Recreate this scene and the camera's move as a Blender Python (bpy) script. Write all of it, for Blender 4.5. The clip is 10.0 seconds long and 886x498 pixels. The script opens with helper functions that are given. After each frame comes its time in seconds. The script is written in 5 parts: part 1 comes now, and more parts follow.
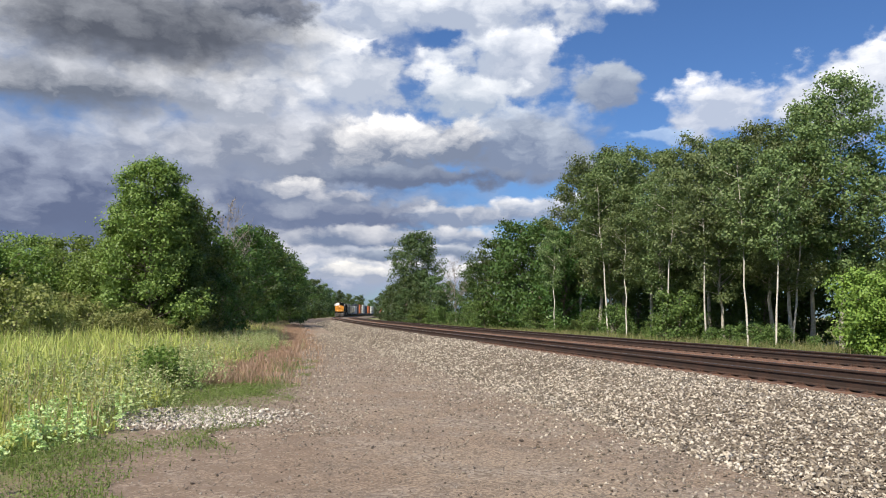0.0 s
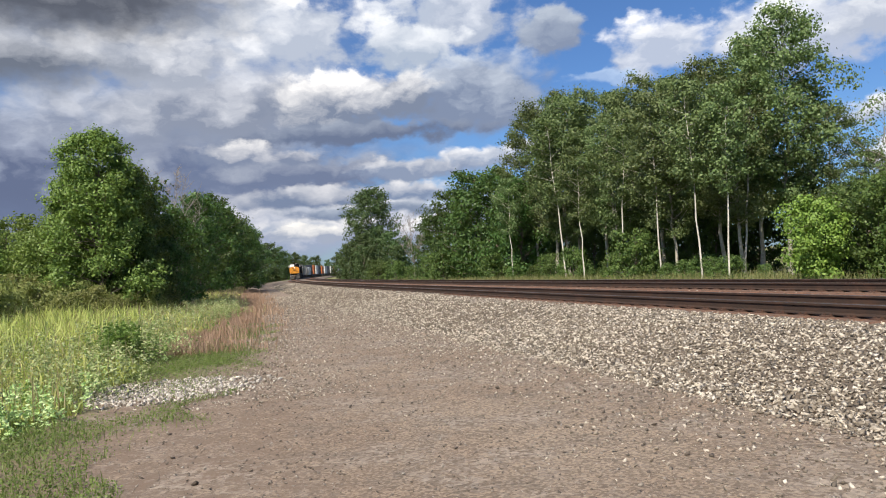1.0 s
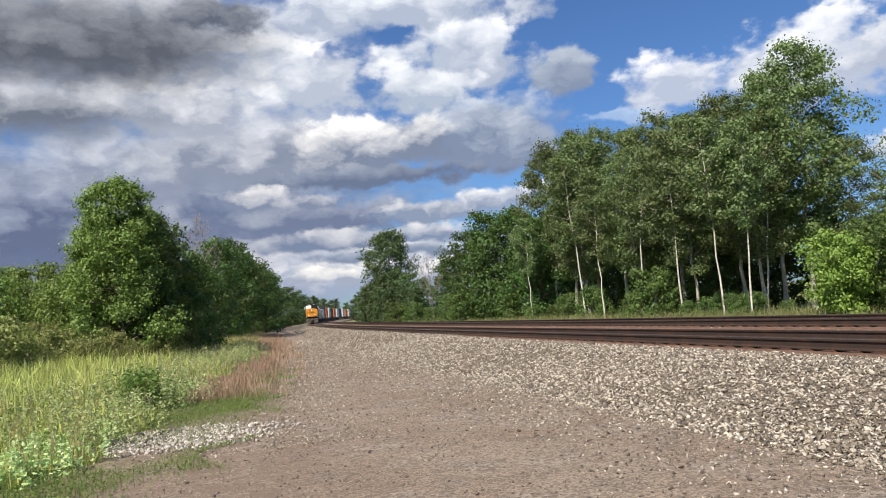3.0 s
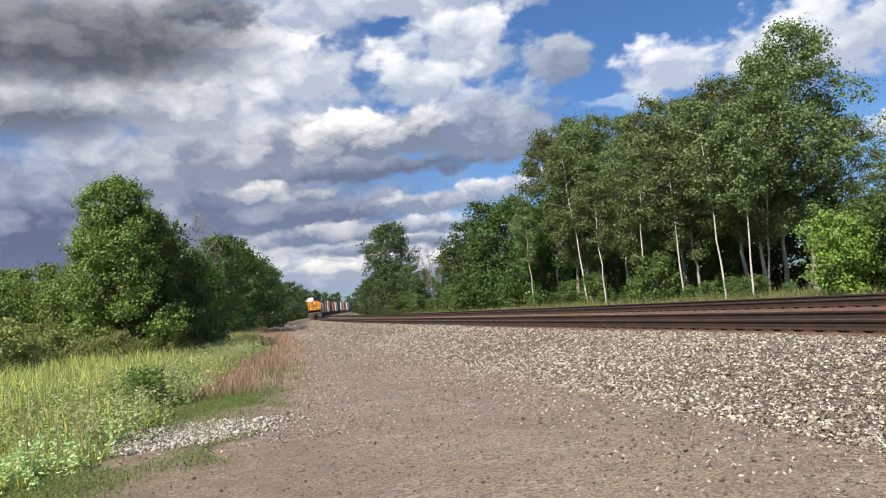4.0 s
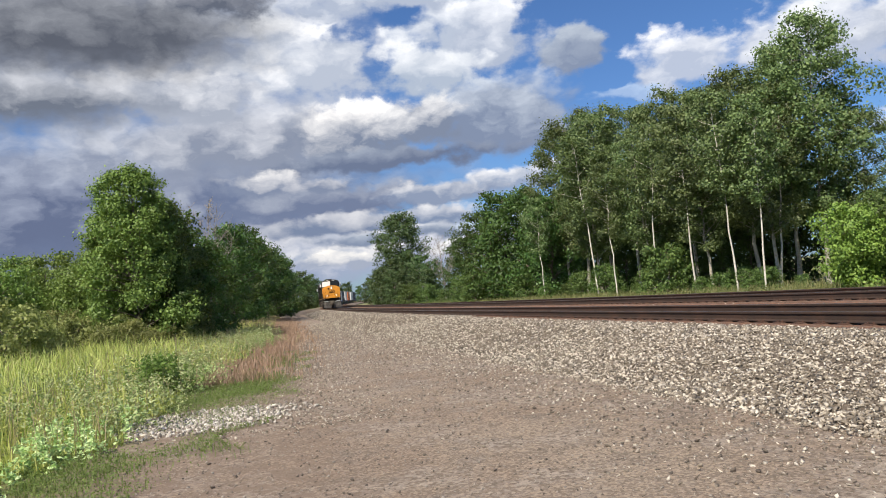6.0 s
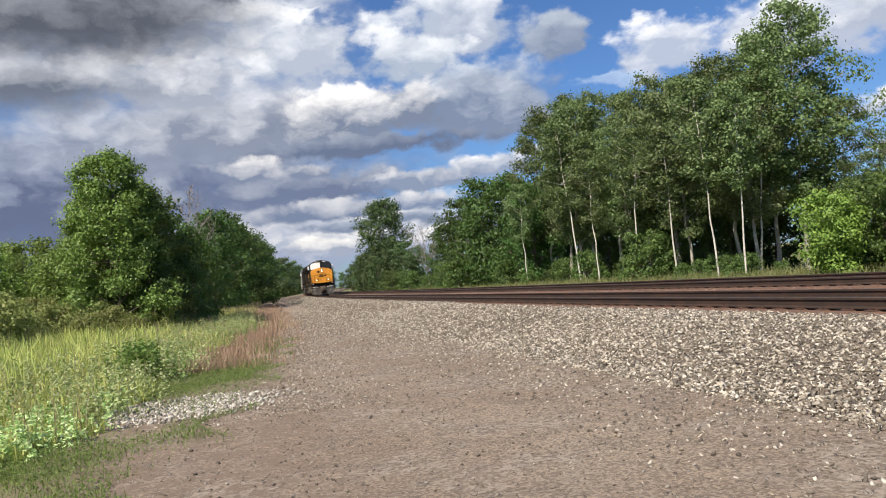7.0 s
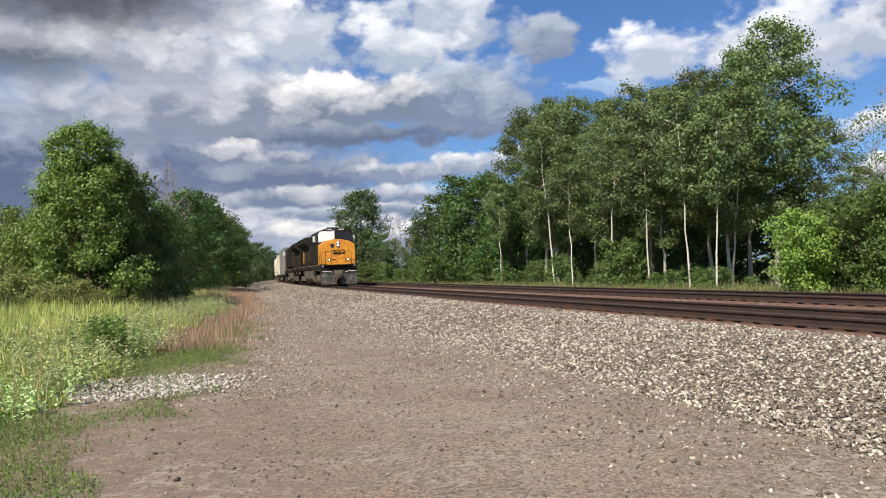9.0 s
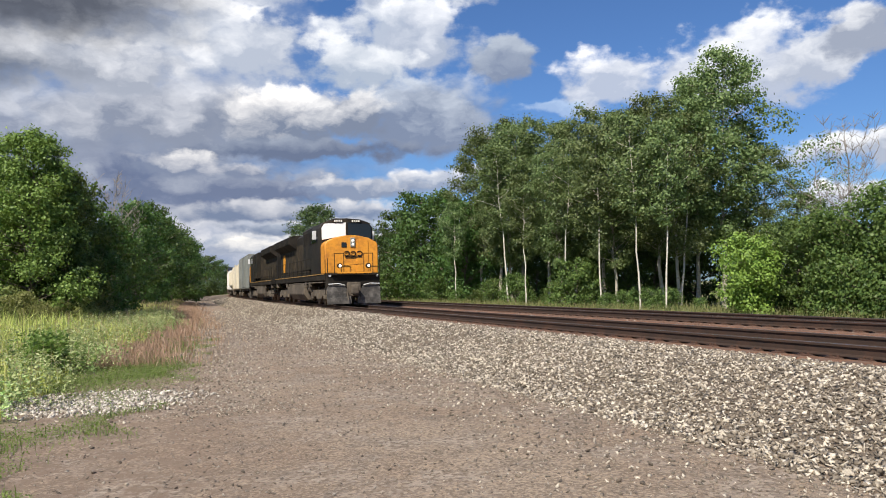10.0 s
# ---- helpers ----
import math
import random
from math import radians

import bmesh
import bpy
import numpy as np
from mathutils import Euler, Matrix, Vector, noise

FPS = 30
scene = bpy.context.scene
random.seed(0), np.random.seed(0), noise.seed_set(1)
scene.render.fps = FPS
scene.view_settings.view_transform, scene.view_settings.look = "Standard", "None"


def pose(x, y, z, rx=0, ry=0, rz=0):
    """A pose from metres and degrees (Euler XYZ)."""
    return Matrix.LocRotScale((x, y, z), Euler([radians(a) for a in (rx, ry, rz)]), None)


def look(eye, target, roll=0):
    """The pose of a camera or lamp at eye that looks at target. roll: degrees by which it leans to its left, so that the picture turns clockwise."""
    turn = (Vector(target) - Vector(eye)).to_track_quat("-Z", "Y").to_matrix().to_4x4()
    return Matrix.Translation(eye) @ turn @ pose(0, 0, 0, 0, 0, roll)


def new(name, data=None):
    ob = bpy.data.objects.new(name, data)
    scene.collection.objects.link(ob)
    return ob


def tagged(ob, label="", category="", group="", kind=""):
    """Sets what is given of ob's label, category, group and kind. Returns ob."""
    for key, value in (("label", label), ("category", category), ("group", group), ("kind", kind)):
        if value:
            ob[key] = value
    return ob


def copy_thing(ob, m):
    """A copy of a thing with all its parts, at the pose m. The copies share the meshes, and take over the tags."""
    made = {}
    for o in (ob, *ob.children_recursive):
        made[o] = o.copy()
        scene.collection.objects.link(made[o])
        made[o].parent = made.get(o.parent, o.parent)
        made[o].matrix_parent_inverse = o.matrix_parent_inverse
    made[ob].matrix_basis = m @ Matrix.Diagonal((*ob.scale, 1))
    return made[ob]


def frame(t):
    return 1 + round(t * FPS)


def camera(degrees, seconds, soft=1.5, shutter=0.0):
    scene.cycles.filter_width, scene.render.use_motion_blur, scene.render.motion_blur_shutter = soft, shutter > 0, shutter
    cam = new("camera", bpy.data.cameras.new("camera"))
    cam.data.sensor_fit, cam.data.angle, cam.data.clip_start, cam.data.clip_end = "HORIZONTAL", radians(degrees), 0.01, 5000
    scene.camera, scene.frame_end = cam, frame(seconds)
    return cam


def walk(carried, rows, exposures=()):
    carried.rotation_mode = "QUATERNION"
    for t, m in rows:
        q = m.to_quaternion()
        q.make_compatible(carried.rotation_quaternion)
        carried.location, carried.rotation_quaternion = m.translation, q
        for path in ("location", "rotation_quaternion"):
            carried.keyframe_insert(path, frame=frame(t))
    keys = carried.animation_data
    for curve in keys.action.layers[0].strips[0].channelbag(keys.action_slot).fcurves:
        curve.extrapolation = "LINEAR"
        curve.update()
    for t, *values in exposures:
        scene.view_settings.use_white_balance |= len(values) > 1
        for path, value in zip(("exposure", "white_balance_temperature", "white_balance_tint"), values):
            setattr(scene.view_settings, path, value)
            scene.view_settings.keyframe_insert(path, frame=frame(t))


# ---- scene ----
# ---------------------------------------------------------------- camera
cam = camera(61.0, 10.0, soft=1.0)


def held(t, x, y, z, yaw, pitch, roll):
    return t, pose(x, y, z, 90 + pitch, 0, yaw) @ pose(0, 0, 0, 0, 0, roll)


walk(cam, [
    held(0.0, 0.137, -0.098, 1.612, 7.64, 4.98, 0.45),
    held(0.5, 0.134, 0.016, 1.616, 6.77, 2.24, -5.23),
    held(1.0, -0.012, -0.018, 1.620, 4.27, 1.33, -3.62),
    held(1.5, -0.021, -0.014, 1.633, 4.58, 2.20, -4.34),
    held(2.0, -0.018, 0.034, 1.635, 5.61, 4.07, -4.42),
    held(2.5, -0.012, 0.029, 1.627, 5.43, 4.80, -4.10),
    held(4.0, -0.004, 0.032, 1.613, 5.51, 3.87, -5.99),
    held(4.5, -0.019, -0.004, 1.606, 6.56, 4.18, -5.09),
    held(5.0, -0.017, -0.007, 1.614, 6.92, 4.13, -5.19),
    held(5.5, -0.021, -0.008, 1.609, 6.77, 3.85, -5.37),
    held(7.0, -0.032, 0.005, 1.605, 5.21, 2.07, -5.66),
    held(7.5, -0.028, 0.016, 1.599, 4.57, 1.99, -5.51),
    held(8.0, -0.022, 0.006, 1.606, 3.83, 2.07, -5.49),
    held(8.5, -0.016, 0.015, 1.595, 3.03, 1.65, -4.28),
    held(9.0, -0.034, 0.011, 1.589, 3.42, 1.62, -2.08),
    held(9.5, -0.022, 0.006, 1.595, 3.00, 2.20, -1.10),
    held(10.0, 0.0, 0.0, 1.600, 0.0, 2.82, -1.20),
], exposures=[(0.0, 0.42), (10.0, 0.42)])

# ---------------------------------------------------------------- sun and sky
SUN_AZ, SUN_EL = -155.0, 46.0      # bearing from +y towards +x, and height, in degrees
sun = new("sun", bpy.data.lights.new("sun", "SUN"))
sun.data.energy, sun.data.angle, sun.data.color = 5.0, radians(0.6), (1.0, 0.91, 0.76)
s_dir = Vector((math.sin(radians(SUN_AZ)) * math.cos(radians(SUN_EL)), math.cos(radians(SUN_AZ)) * math.cos(radians(SUN_EL)), math.sin(radians(SUN_EL))))
sun.matrix_world = look(s_dir * 50, (0, 0, 0))

world = bpy.data.worlds.new("sky")
scene.world = world
world.use_nodes = True
wn, wl = world.node_tree.nodes, world.node_tree.links
wn.clear()


def wmath(op, a, b=None, c=None, clamp=False):
    n = wn.new("ShaderNodeMath")
    n.operation, n.use_clamp = op, clamp
    for i, v in enumerate((a, b, c)):
        if v is None:
            continue
        if isinstance(v, (int, float)):
            n.inputs[i].default_value = v
        else:
            wl.new(v, n.inputs[i])
    return n.outputs[0]


sky = wn.new("ShaderNodeTexSky")
sky.sky_type, sky.sun_disc = "NISHITA", False
sky.sun_elevation, sky.sun_rotation = radians(SUN_EL), radians(SUN_AZ)
sky.air_density, sky.dust_density, sky.ozone_density = 1.0, 0.6, 2.0
way = wn.new("ShaderNodeTexCoord").outputs["Generated"]
sep = wn.new("ShaderNodeSeparateXYZ")
wl.new(way, sep.inputs[0])
az = wmath("MULTIPLY", wmath("ARCTAN2", sep.outputs[0], sep.outputs[1]), 180 / math.pi)
el = wmath("MULTIPLY", wmath("ARCSINE", sep.outputs[2]), 180 / math.pi)
plain = wn.new("ShaderNodeCombineXYZ")
wl.new(az, plain.inputs[0]), wl.new(el, plain.inputs[1])


def wnoise(vec, scale, detail, rough, stretch=(1, 1, 1)):
    m = wn.new("ShaderNodeVectorMath")
    m.operation = "MULTIPLY"
    wl.new(vec, m.inputs[0])
    m.inputs[1].default_value = stretch
    n = wn.new("ShaderNodeTexNoise")
    n.inputs["Scale"].default_value, n.inputs["Detail"].default_value, n.inputs["Roughness"].default_value = scale, detail, rough
    wl.new(m.outputs[0], n.inputs["Vector"])
    return n


# curdled edges: the bearings are shifted by noise before the clouds are drawn
curd = wnoise(plain.outputs[0], 0.42, 5.0, 0.55, (1, 1.6, 1))
shift = wn.new("ShaderNodeVectorMath")
shift.operation = "MULTIPLY_ADD"
wl.new(curd.outputs["Color"], shift.inputs[0])
shift.inputs[1].default_value = (3.0, 1.6, 0)
wl.new(plain.outputs[0], shift.inputs[2])
back = wn.new("ShaderNodeVectorMath")
back.operation = "SUBTRACT"
wl.new(shift.outputs[0], back.inputs[0])
back.inputs[1].default_value = (1.5, 0.8, 0)
bent = back.outputs[0]


def billows(scale, stretch):
    """Rounded heads, as cumulus has them."""
    m = wn.new("ShaderNodeVectorMath")
    m.operation = "MULTIPLY"
    wl.new(bent, m.inputs[0])
    m.inputs[1].default_value = stretch
    v = wn.new("ShaderNodeTexVoronoi")
    v.feature = "SMOOTH_F1"
    v.inputs["Scale"].default_value, v.inputs["Detail"].default_value, v.inputs["Roughness"].default_value, v.inputs["Smoothness"].default_value = scale, 2.0, 0.55, 0.35
    wl.new(m.outputs[0], v.inputs["Vector"])
    return v.outputs["Distance"]


heads = wmath("SUBTRACT", billows(0.24, (1, 1.5, 1)), 0.80)
puffs = wmath("MULTIPLY_ADD", heads, 0.45, wmath("SUBTRACT", wnoise(plain.outputs[0], 0.30, 7.0, 0.6, (1, 1.4, 1)).outputs["Fac"], 0.5))
fleece = wmath("MULTIPLY_ADD", heads, -0.42, wmath("SUBTRACT", wnoise(bent, 0.34, 8.0, 0.60, (1, 1.7, 1)).outputs["Fac"], 0.5))

SKY = 0.1                                 # strength of the whole sky
tone = wn.new("ShaderNodeMix")            # deeper blue than clear air gives, as in the pictures
tone.data_type, tone.blend_type = "RGBA", "MULTIPLY"
tone.inputs["Factor"].default_value = 1.0
wl.new(sky.outputs[0], tone.inputs[6])
tone.inputs[7].default_value = (0.42, 0.60, 0.86, 1)
sky_now = tone.outputs[2]


def over(mask, colour):
    global sky_now
    m = wn.new("ShaderNodeMix")
    m.data_type = "RGBA"
    wl.new(mask, m.inputs["Factor"])
    wl.new(sky_now, m.inputs[6])
    wl.new(colour, m.inputs[7])
    sky_now = m.outputs[2]


def tint(shade, low, high):
    m = wn.new("ShaderNodeMix")
    m.data_type, m.clamp_factor = "RGBA", True
    wl.new(shade, m.inputs["Factor"])
    m.inputs[6].default_value = (*[k * c / SKY for c, k in zip(low, (0.70, 0.75, 0.83))], 1)
    m.inputs[7].default_value = (*[0.97 * c / SKY for c in high], 1)
    return m.outputs[2]


def cloud(az0, el0, wide, tall, low, high, rag=1.5, edge=0.34):
    """A cloud at a bearing and height, in degrees, grey below and bright on top."""
    q = wn.new("ShaderNodeVectorMath")
    q.operation = "MULTIPLY_ADD"
    wl.new(bent, q.inputs[0])
    q.inputs[1].default_value = (1 / wide, 1 / tall, 0)
    q.inputs[2].default_value = (-az0 / wide, -el0 / tall, 0)
    r = wn.new("ShaderNodeVectorMath")
    r.operation = "LENGTH"
    wl.new(q.outputs[0], r.inputs[0])
    d = wmath("MULTIPLY_ADD", puffs, rag, r.outputs["Value"])
    m = wn.new("ShaderNodeMapRange")
    m.interpolation_type = "SMOOTHSTEP"
    wl.new(d, m.inputs[0])
    m.inputs[1].default_value, m.inputs[2].default_value = 1.0 + edge / 2, 1.0 - edge
    s = wn.new("ShaderNodeSeparateXYZ")
    wl.new(q.outputs[0], s.inputs[0])
    shade = wmath("MULTIPLY_ADD", s.outputs[1], 0.62, wmath("MULTIPLY_ADD", fleece, 1.5, 0.30), clamp=True)
    over(m.outputs[0], tint(shade, low, high))


# the general cover, all round the sky
cover = wn.new("ShaderNodeMapRange")
cover.interpolation_type = "SMOOTHSTEP"
wide_noise = wnoise(way, 2.6, 7.0, 0.6, (1, 1, 2.2))
wl.new(wide_noise.outputs["Fac"], cover.inputs[0])
cover.inputs[1].default_value, cover.inputs[2].default_value = 0.50, 0.60
side = wn.new("ShaderNodeMapRange")       # the clear part lies ahead and to the right
side.interpolation_type = "SMOOTHSTEP"
wl.new(wmath("ABSOLUTE", wmath("SUBTRACT", az, 16.0)), side.inputs[0])
side.inputs[1].default_value, side.inputs[2].default_value = 22.0, 48.0
over(wmath("MULTIPLY", cover.outputs[0], side.outputs[0]), tint(wmath("MULTIPLY_ADD", fleece, 2.0, 0.5, clamp=True), (.30, .32, .38), (.88, .88, .90)))
# the clouds in view, far to near
cloud(-27.0, 18.5, 17.0, 6.5, (0.40, 0.42, 0.48), (0.74, 0.75, 0.78), rag=0.6, edge=0.6)
cloud(-26.6, 7.3, 23.8, 7.3, (0.18, 0.215, 0.315), (0.45, 0.49, 0.58), rag=0.6, edge=0.6)
cloud(-9.6, 3.4, 22.1, 2.6, (0.4, 0.43, 0.52), (0.8, 0.78, 0.78), rag=0.6, edge=0.6)
cloud(-35.5, 8.4, 16.0, 4.6, (0.15, 0.175, 0.26), (0.38, 0.42, 0.52), rag=0.6, edge=0.6)
cloud(-15.3, 7.6, 13.7, 1.4, (0.19, 0.22, 0.31), (0.4, 0.43, 0.5))
cloud(-20.0, 12.3, 13.2, 3.6, (0.3, 0.32, 0.38), (0.7, 0.71, 0.75), rag=0.6, edge=0.6)
cloud(-16.0, 18.0, 7.6, 3.2, (0.55, 0.57, 0.62), (0.92, 0.92, 0.93))
cloud(-25.5, 15.7, 7.6, 2.7, (0.45, 0.46, 0.5), (0.88, 0.88, 0.9))
cloud(-3.7, 19.2, 5.0, 3.1, (0.55, 0.58, 0.64), (0.9, 0.91, 0.93))
cloud(-6.7, 22.7, 13.3, 2.4, (0.5, 0.53, 0.6), (0.9, 0.91, 0.93))
cloud(-1.3, 18.5, 4.6, 2.9, (0.5, 0.53, 0.6), (0.88, 0.89, 0.92))
cloud(-6.4, 16.4, 4.6, 2.5, (0.5, 0.54, 0.6), (0.85, 0.86, 0.88))
cloud(5.1, 16.6, 2.6, 1.8, (0.27, 0.31, 0.4), (0.42, 0.47, 0.55))
cloud(-1.2, 12.7, 6.3, 3.3, (0.25, 0.29, 0.38), (0.55, 0.60, 0.68), rag=0.8)
cloud(-12.0, 12.4, 6.2, 2.6, (0.24, 0.27, 0.34), (0.98, 0.95, 0.92))
cloud(-6.9, 12.9, 3.8, 2.2, (0.24, 0.27, 0.34), (0.96, 0.94, 0.92))
cloud(-9.5, 10.3, 9.7, 1.1, (0.17, 0.2, 0.28), (0.3, 0.34, 0.42))
cloud(-20.0, 9.1, 4.4, 1.0, (0.25, 0.28, 0.36), (0.92, 0.89, 0.86))
cloud(-14.5, 8.7, 3.3, 0.9, (0.25, 0.28, 0.36), (0.8, 0.78, 0.78))
cloud(-0.9, 8.1, 3.9, 1.1, (0.35, 0.4, 0.5), (0.95, 0.93, 0.92))
cloud(-6.1, 7.5, 5.6, 1.1, (0.3, 0.34, 0.43), (0.85, 0.83, 0.82))
cloud(-13.3, 5.8, 6.7, 1.0, (0.22, 0.26, 0.35), (0.6, 0.6, 0.63))
cloud(-6.1, 5.9, 5.1, 0.9, (0.25, 0.3, 0.4), (0.75, 0.74, 0.75))
cloud(-9.5, 4.7, 5.9, 0.7, (0.3, 0.35, 0.45), (0.8, 0.78, 0.77))
cloud(-14.5, 3.7, 5.0, 0.7, (0.45, 0.48, 0.55), (0.88, 0.84, 0.8))
cloud(12.7, 14.5, 4.8, 2.6, (0.55, 0.58, 0.66), (0.97, 0.96, 0.96))
cloud(22.8, 15.1, 7.1, 3.6, (0.56, 0.58, 0.65), (0.97, 0.97, 0.97))
cloud(26.8, 15.1, 3.2, 2.4, (0.52, 0.54, 0.60), (0.95, 0.95, 0.95))
cloud(30.4, 16.5, 3.3, 2.1, (0.4, 0.42, 0.48), (0.97, 0.97, 0.97))
cloud(29.9, 8.7, 5.0, 1.4, (0.5, 0.52, 0.58), (0.95, 0.94, 0.93))
cloud(28.4, 5.5, 3.7, 1.2, (0.5, 0.52, 0.58), (0.92, 0.91, 0.9))
cloud(7.8, 13.2, 2.9, 0.6, (0.4, 0.52, 0.72), (0.48, 0.6, 0.78))
cloud(-30.2, 20.1, 13.1, 3.7, (0.12, 0.125, 0.145), (0.30, 0.315, 0.35), rag=0.6, edge=0.6)
cloud(-34.8, 15.3, 9.8, 1.9, (0.18, 0.195, 0.23), (0.52, 0.535, 0.58), rag=0.6, edge=0.6)
cloud(-21.1, 22.3, 3.6, 1.6, (0.14, 0.15, 0.18), (0.35, 0.36, 0.4))

cloud(-9.0, 4.6, 9.0, 0.6, (0.26, 0.30, 0.38), (0.42, 0.46, 0.53))
cloud(-15.4, 3.2, 2.2, 0.8, (0.42, 0.44, 0.50), (0.99, 0.94, 0.86))
cloud(-12.6, 3.0, 2.0, 0.8, (0.42, 0.44, 0.50), (0.99, 0.94, 0.86))
cloud(-10.6, 3.6, 1.8, 0.8, (0.45, 0.47, 0.52), (0.97, 0.92, 0.86))
cloud(-5.0, 3.4, 3.0, 0.8, (0.45, 0.47, 0.53), (0.97, 0.93, 0.88))
bg = wn.new("ShaderNodeBackground")
bg.inputs["Strength"].default_value = SKY
wl.new(sky_now, bg.inputs[0])
wout = wn.new("ShaderNodeOutputWorld")
wl.new(bg.outputs[0], wout.inputs[0])

# ---------------------------------------------------------------- materials
def shader(name):
    m = bpy.data.materials.new(name)
    m.use_nodes = True
    return m, m.node_tree.nodes, m.node_tree.links, m.node_tree.nodes["Principled BSDF"]


def mixer(n, l, fac, a, b, blend="MIX"):
    x = n.new("ShaderNodeMix")
    x.data_type, x.blend_type = "RGBA", blend
    for s, v in ((x.inputs["Factor"], fac), (x.inputs[6], a), (x.inputs[7], b)):
        if isinstance(v, (int, float)):
            s.default_value = v
        elif isinstance(v, tuple):
            s.default_value = (*v[:3], 1)
        else:
            l.new(v, s)
    return x.outputs[2]


def noise_of(n, l, vec, scale, detail=4.0, rough=0.6):
    x = n.new("ShaderNodeTexNoise")
    x.inputs["Scale"].default_value, x.inputs["Detail"].default_value, x.inputs["Roughness"].default_value = scale, detail, rough
    l.new(vec, x.inputs["Vector"])
    return x.outputs["Fac"]


def ramp_of(n, l, value, lo, hi):
    x = n.new("ShaderNodeMapRange")
    x.interpolation_type = "SMOOTHSTEP"
    l.new(value, x.inputs[0])
    x.inputs[1].default_value, x.inputs[2].default_value = lo, hi
    return x.outputs[0]


def bump_of(n, l, height, strength, distance, b):
    x = n.new("ShaderNodeBump")
    x.inputs["Strength"].default_value, x.inputs["Distance"].default_value = strength, distance
    l.new(height, x.inputs["Height"])
    l.new(x.outputs[0], b.inputs["Normal"])


def surface(name, base, stain, rough=0.6, metal=0.0, grain=14.0, patch=1.3, amount=0.6, bump=0.25, depth=0.01, coat=0.0, shine=0.5):
    """A worn surface: base colour, stains of another colour at a large scale, fine grain and relief."""
    m, n, l, b = shader(name)
    vec = n.new("ShaderNodeTexCoord").outputs["Object"]
    big, fine = noise_of(n, l, vec, patch, 5.0, 0.65), noise_of(n, l, vec, grain, 6.0, 0.7)
    c = mixer(n, l, ramp_of(n, l, big, 0.42, 0.72), base, mixer(n, l, amount, base, stain))
    c = mixer(n, l, ramp_of(n, l, fine, 0.35, 0.75), c, mixer(n, l, 0.35 * amount, c, stain))
    l.new(c, b.inputs["Base Color"])
    r = n.new("ShaderNodeMapRange")
    l.new(fine, r.inputs[0])
    r.inputs[3].default_value, r.inputs[4].default_value = max(0.03, rough - 0.15), min(1, rough + 0.15)
    l.new(r.outputs[0], b.inputs["Roughness"])
    b.inputs["Metallic"].default_value = metal
    b.inputs["Coat Weight"].default_value = coat
    b.inputs["Specular IOR Level"].default_value = shine
    bump_of(n, l, fine, bump, depth, b)
    return m


def leafy(name, dark, light, through_light=0.35, rough=0.5, each=True):
    """Leaves or blades, each of its own shade, that let light through."""
    m, n, l, b = shader(name)
    rnd = n.new("ShaderNodeNewGeometry").outputs["Random Per Island"]
    c = mixer(n, l, rnd, dark, light)
    tree = n.new("ShaderNodeObjectInfo").outputs["Random"]
    hsv = n.new("ShaderNodeHueSaturation")
    l.new(c, hsv.inputs["Color"])
    for s, lo, hi in (("Hue", 0.482, 0.518), ("Value", 0.70, 1.3)):
        r = n.new("ShaderNodeMapRange")
        l.new(tree, r.inputs[0])
        r.inputs[3].default_value, r.inputs[4].default_value = lo, hi
        l.new(r.outputs[0], hsv.inputs[s])
    c = hsv.outputs[0]
    l.new(c, b.inputs["Base Color"])
    b.inputs["Roughness"].default_value = rough
    b.inputs["Specular IOR Level"].default_value = 0.35
    t = n.new("ShaderNodeBsdfTranslucent")
    l.new(mixer(n, l, 0.5, c, (0.16, 0.22, 0.02)), t.inputs[0])
    mx = n.new("ShaderNodeMixShader")
    mx.inputs[0].default_value = through_light
    l.new(b.outputs[0], mx.inputs[1]), l.new(t.outputs[0], mx.inputs[2])
    l.new(mx.outputs[0], n["Material Output"].inputs[0])
    return m


def stony(name, dark, mid, light, rough=0.85, single=False):
    """Loose stones: each its own grey, with mineral grain."""
    m, n, l, b = shader(name)
    rnd = n.new("ShaderNodeObjectInfo").outputs["Random"] if single else n.new("ShaderNodeNewGeometry").outputs["Random Per Island"]
    r = n.new("ShaderNodeValToRGB")
    l.new(rnd, r.inputs[0])
    r.color_ramp.elements[0].color, r.color_ramp.elements[1].color = (*dark, 1), (*light, 1)
    e = r.color_ramp.elements.new(0.5)
    e.color = (*mid, 1)
    vec = n.new("ShaderNodeTexCoord").outputs["Object"]
    fine = noise_of(n, l, vec, 45.0, 5.0, 0.7)
    c = mixer(n, l, ramp_of(n, l, fine, 0.4, 0.75), r.outputs[0], mixer(n, l, 0.45, r.outputs[0], (0.12, 0.095, 0.075)))
    l.new(c, b.inputs["Base Color"])
    b.inputs["Roughness"].default_value = rough
    bump_of(n, l, fine, 0.4, 0.01, b)
    return m


def glowing(name, colour, strength):
    m, n, l, b = shader(name)
    b.inputs["Base Color"].default_value = (0.8, 0.8, 0.75, 1)
    b.inputs["Emission Color"].default_value = (*colour, 1)
    b.inputs["Emission Strength"].default_value = strength
    return m


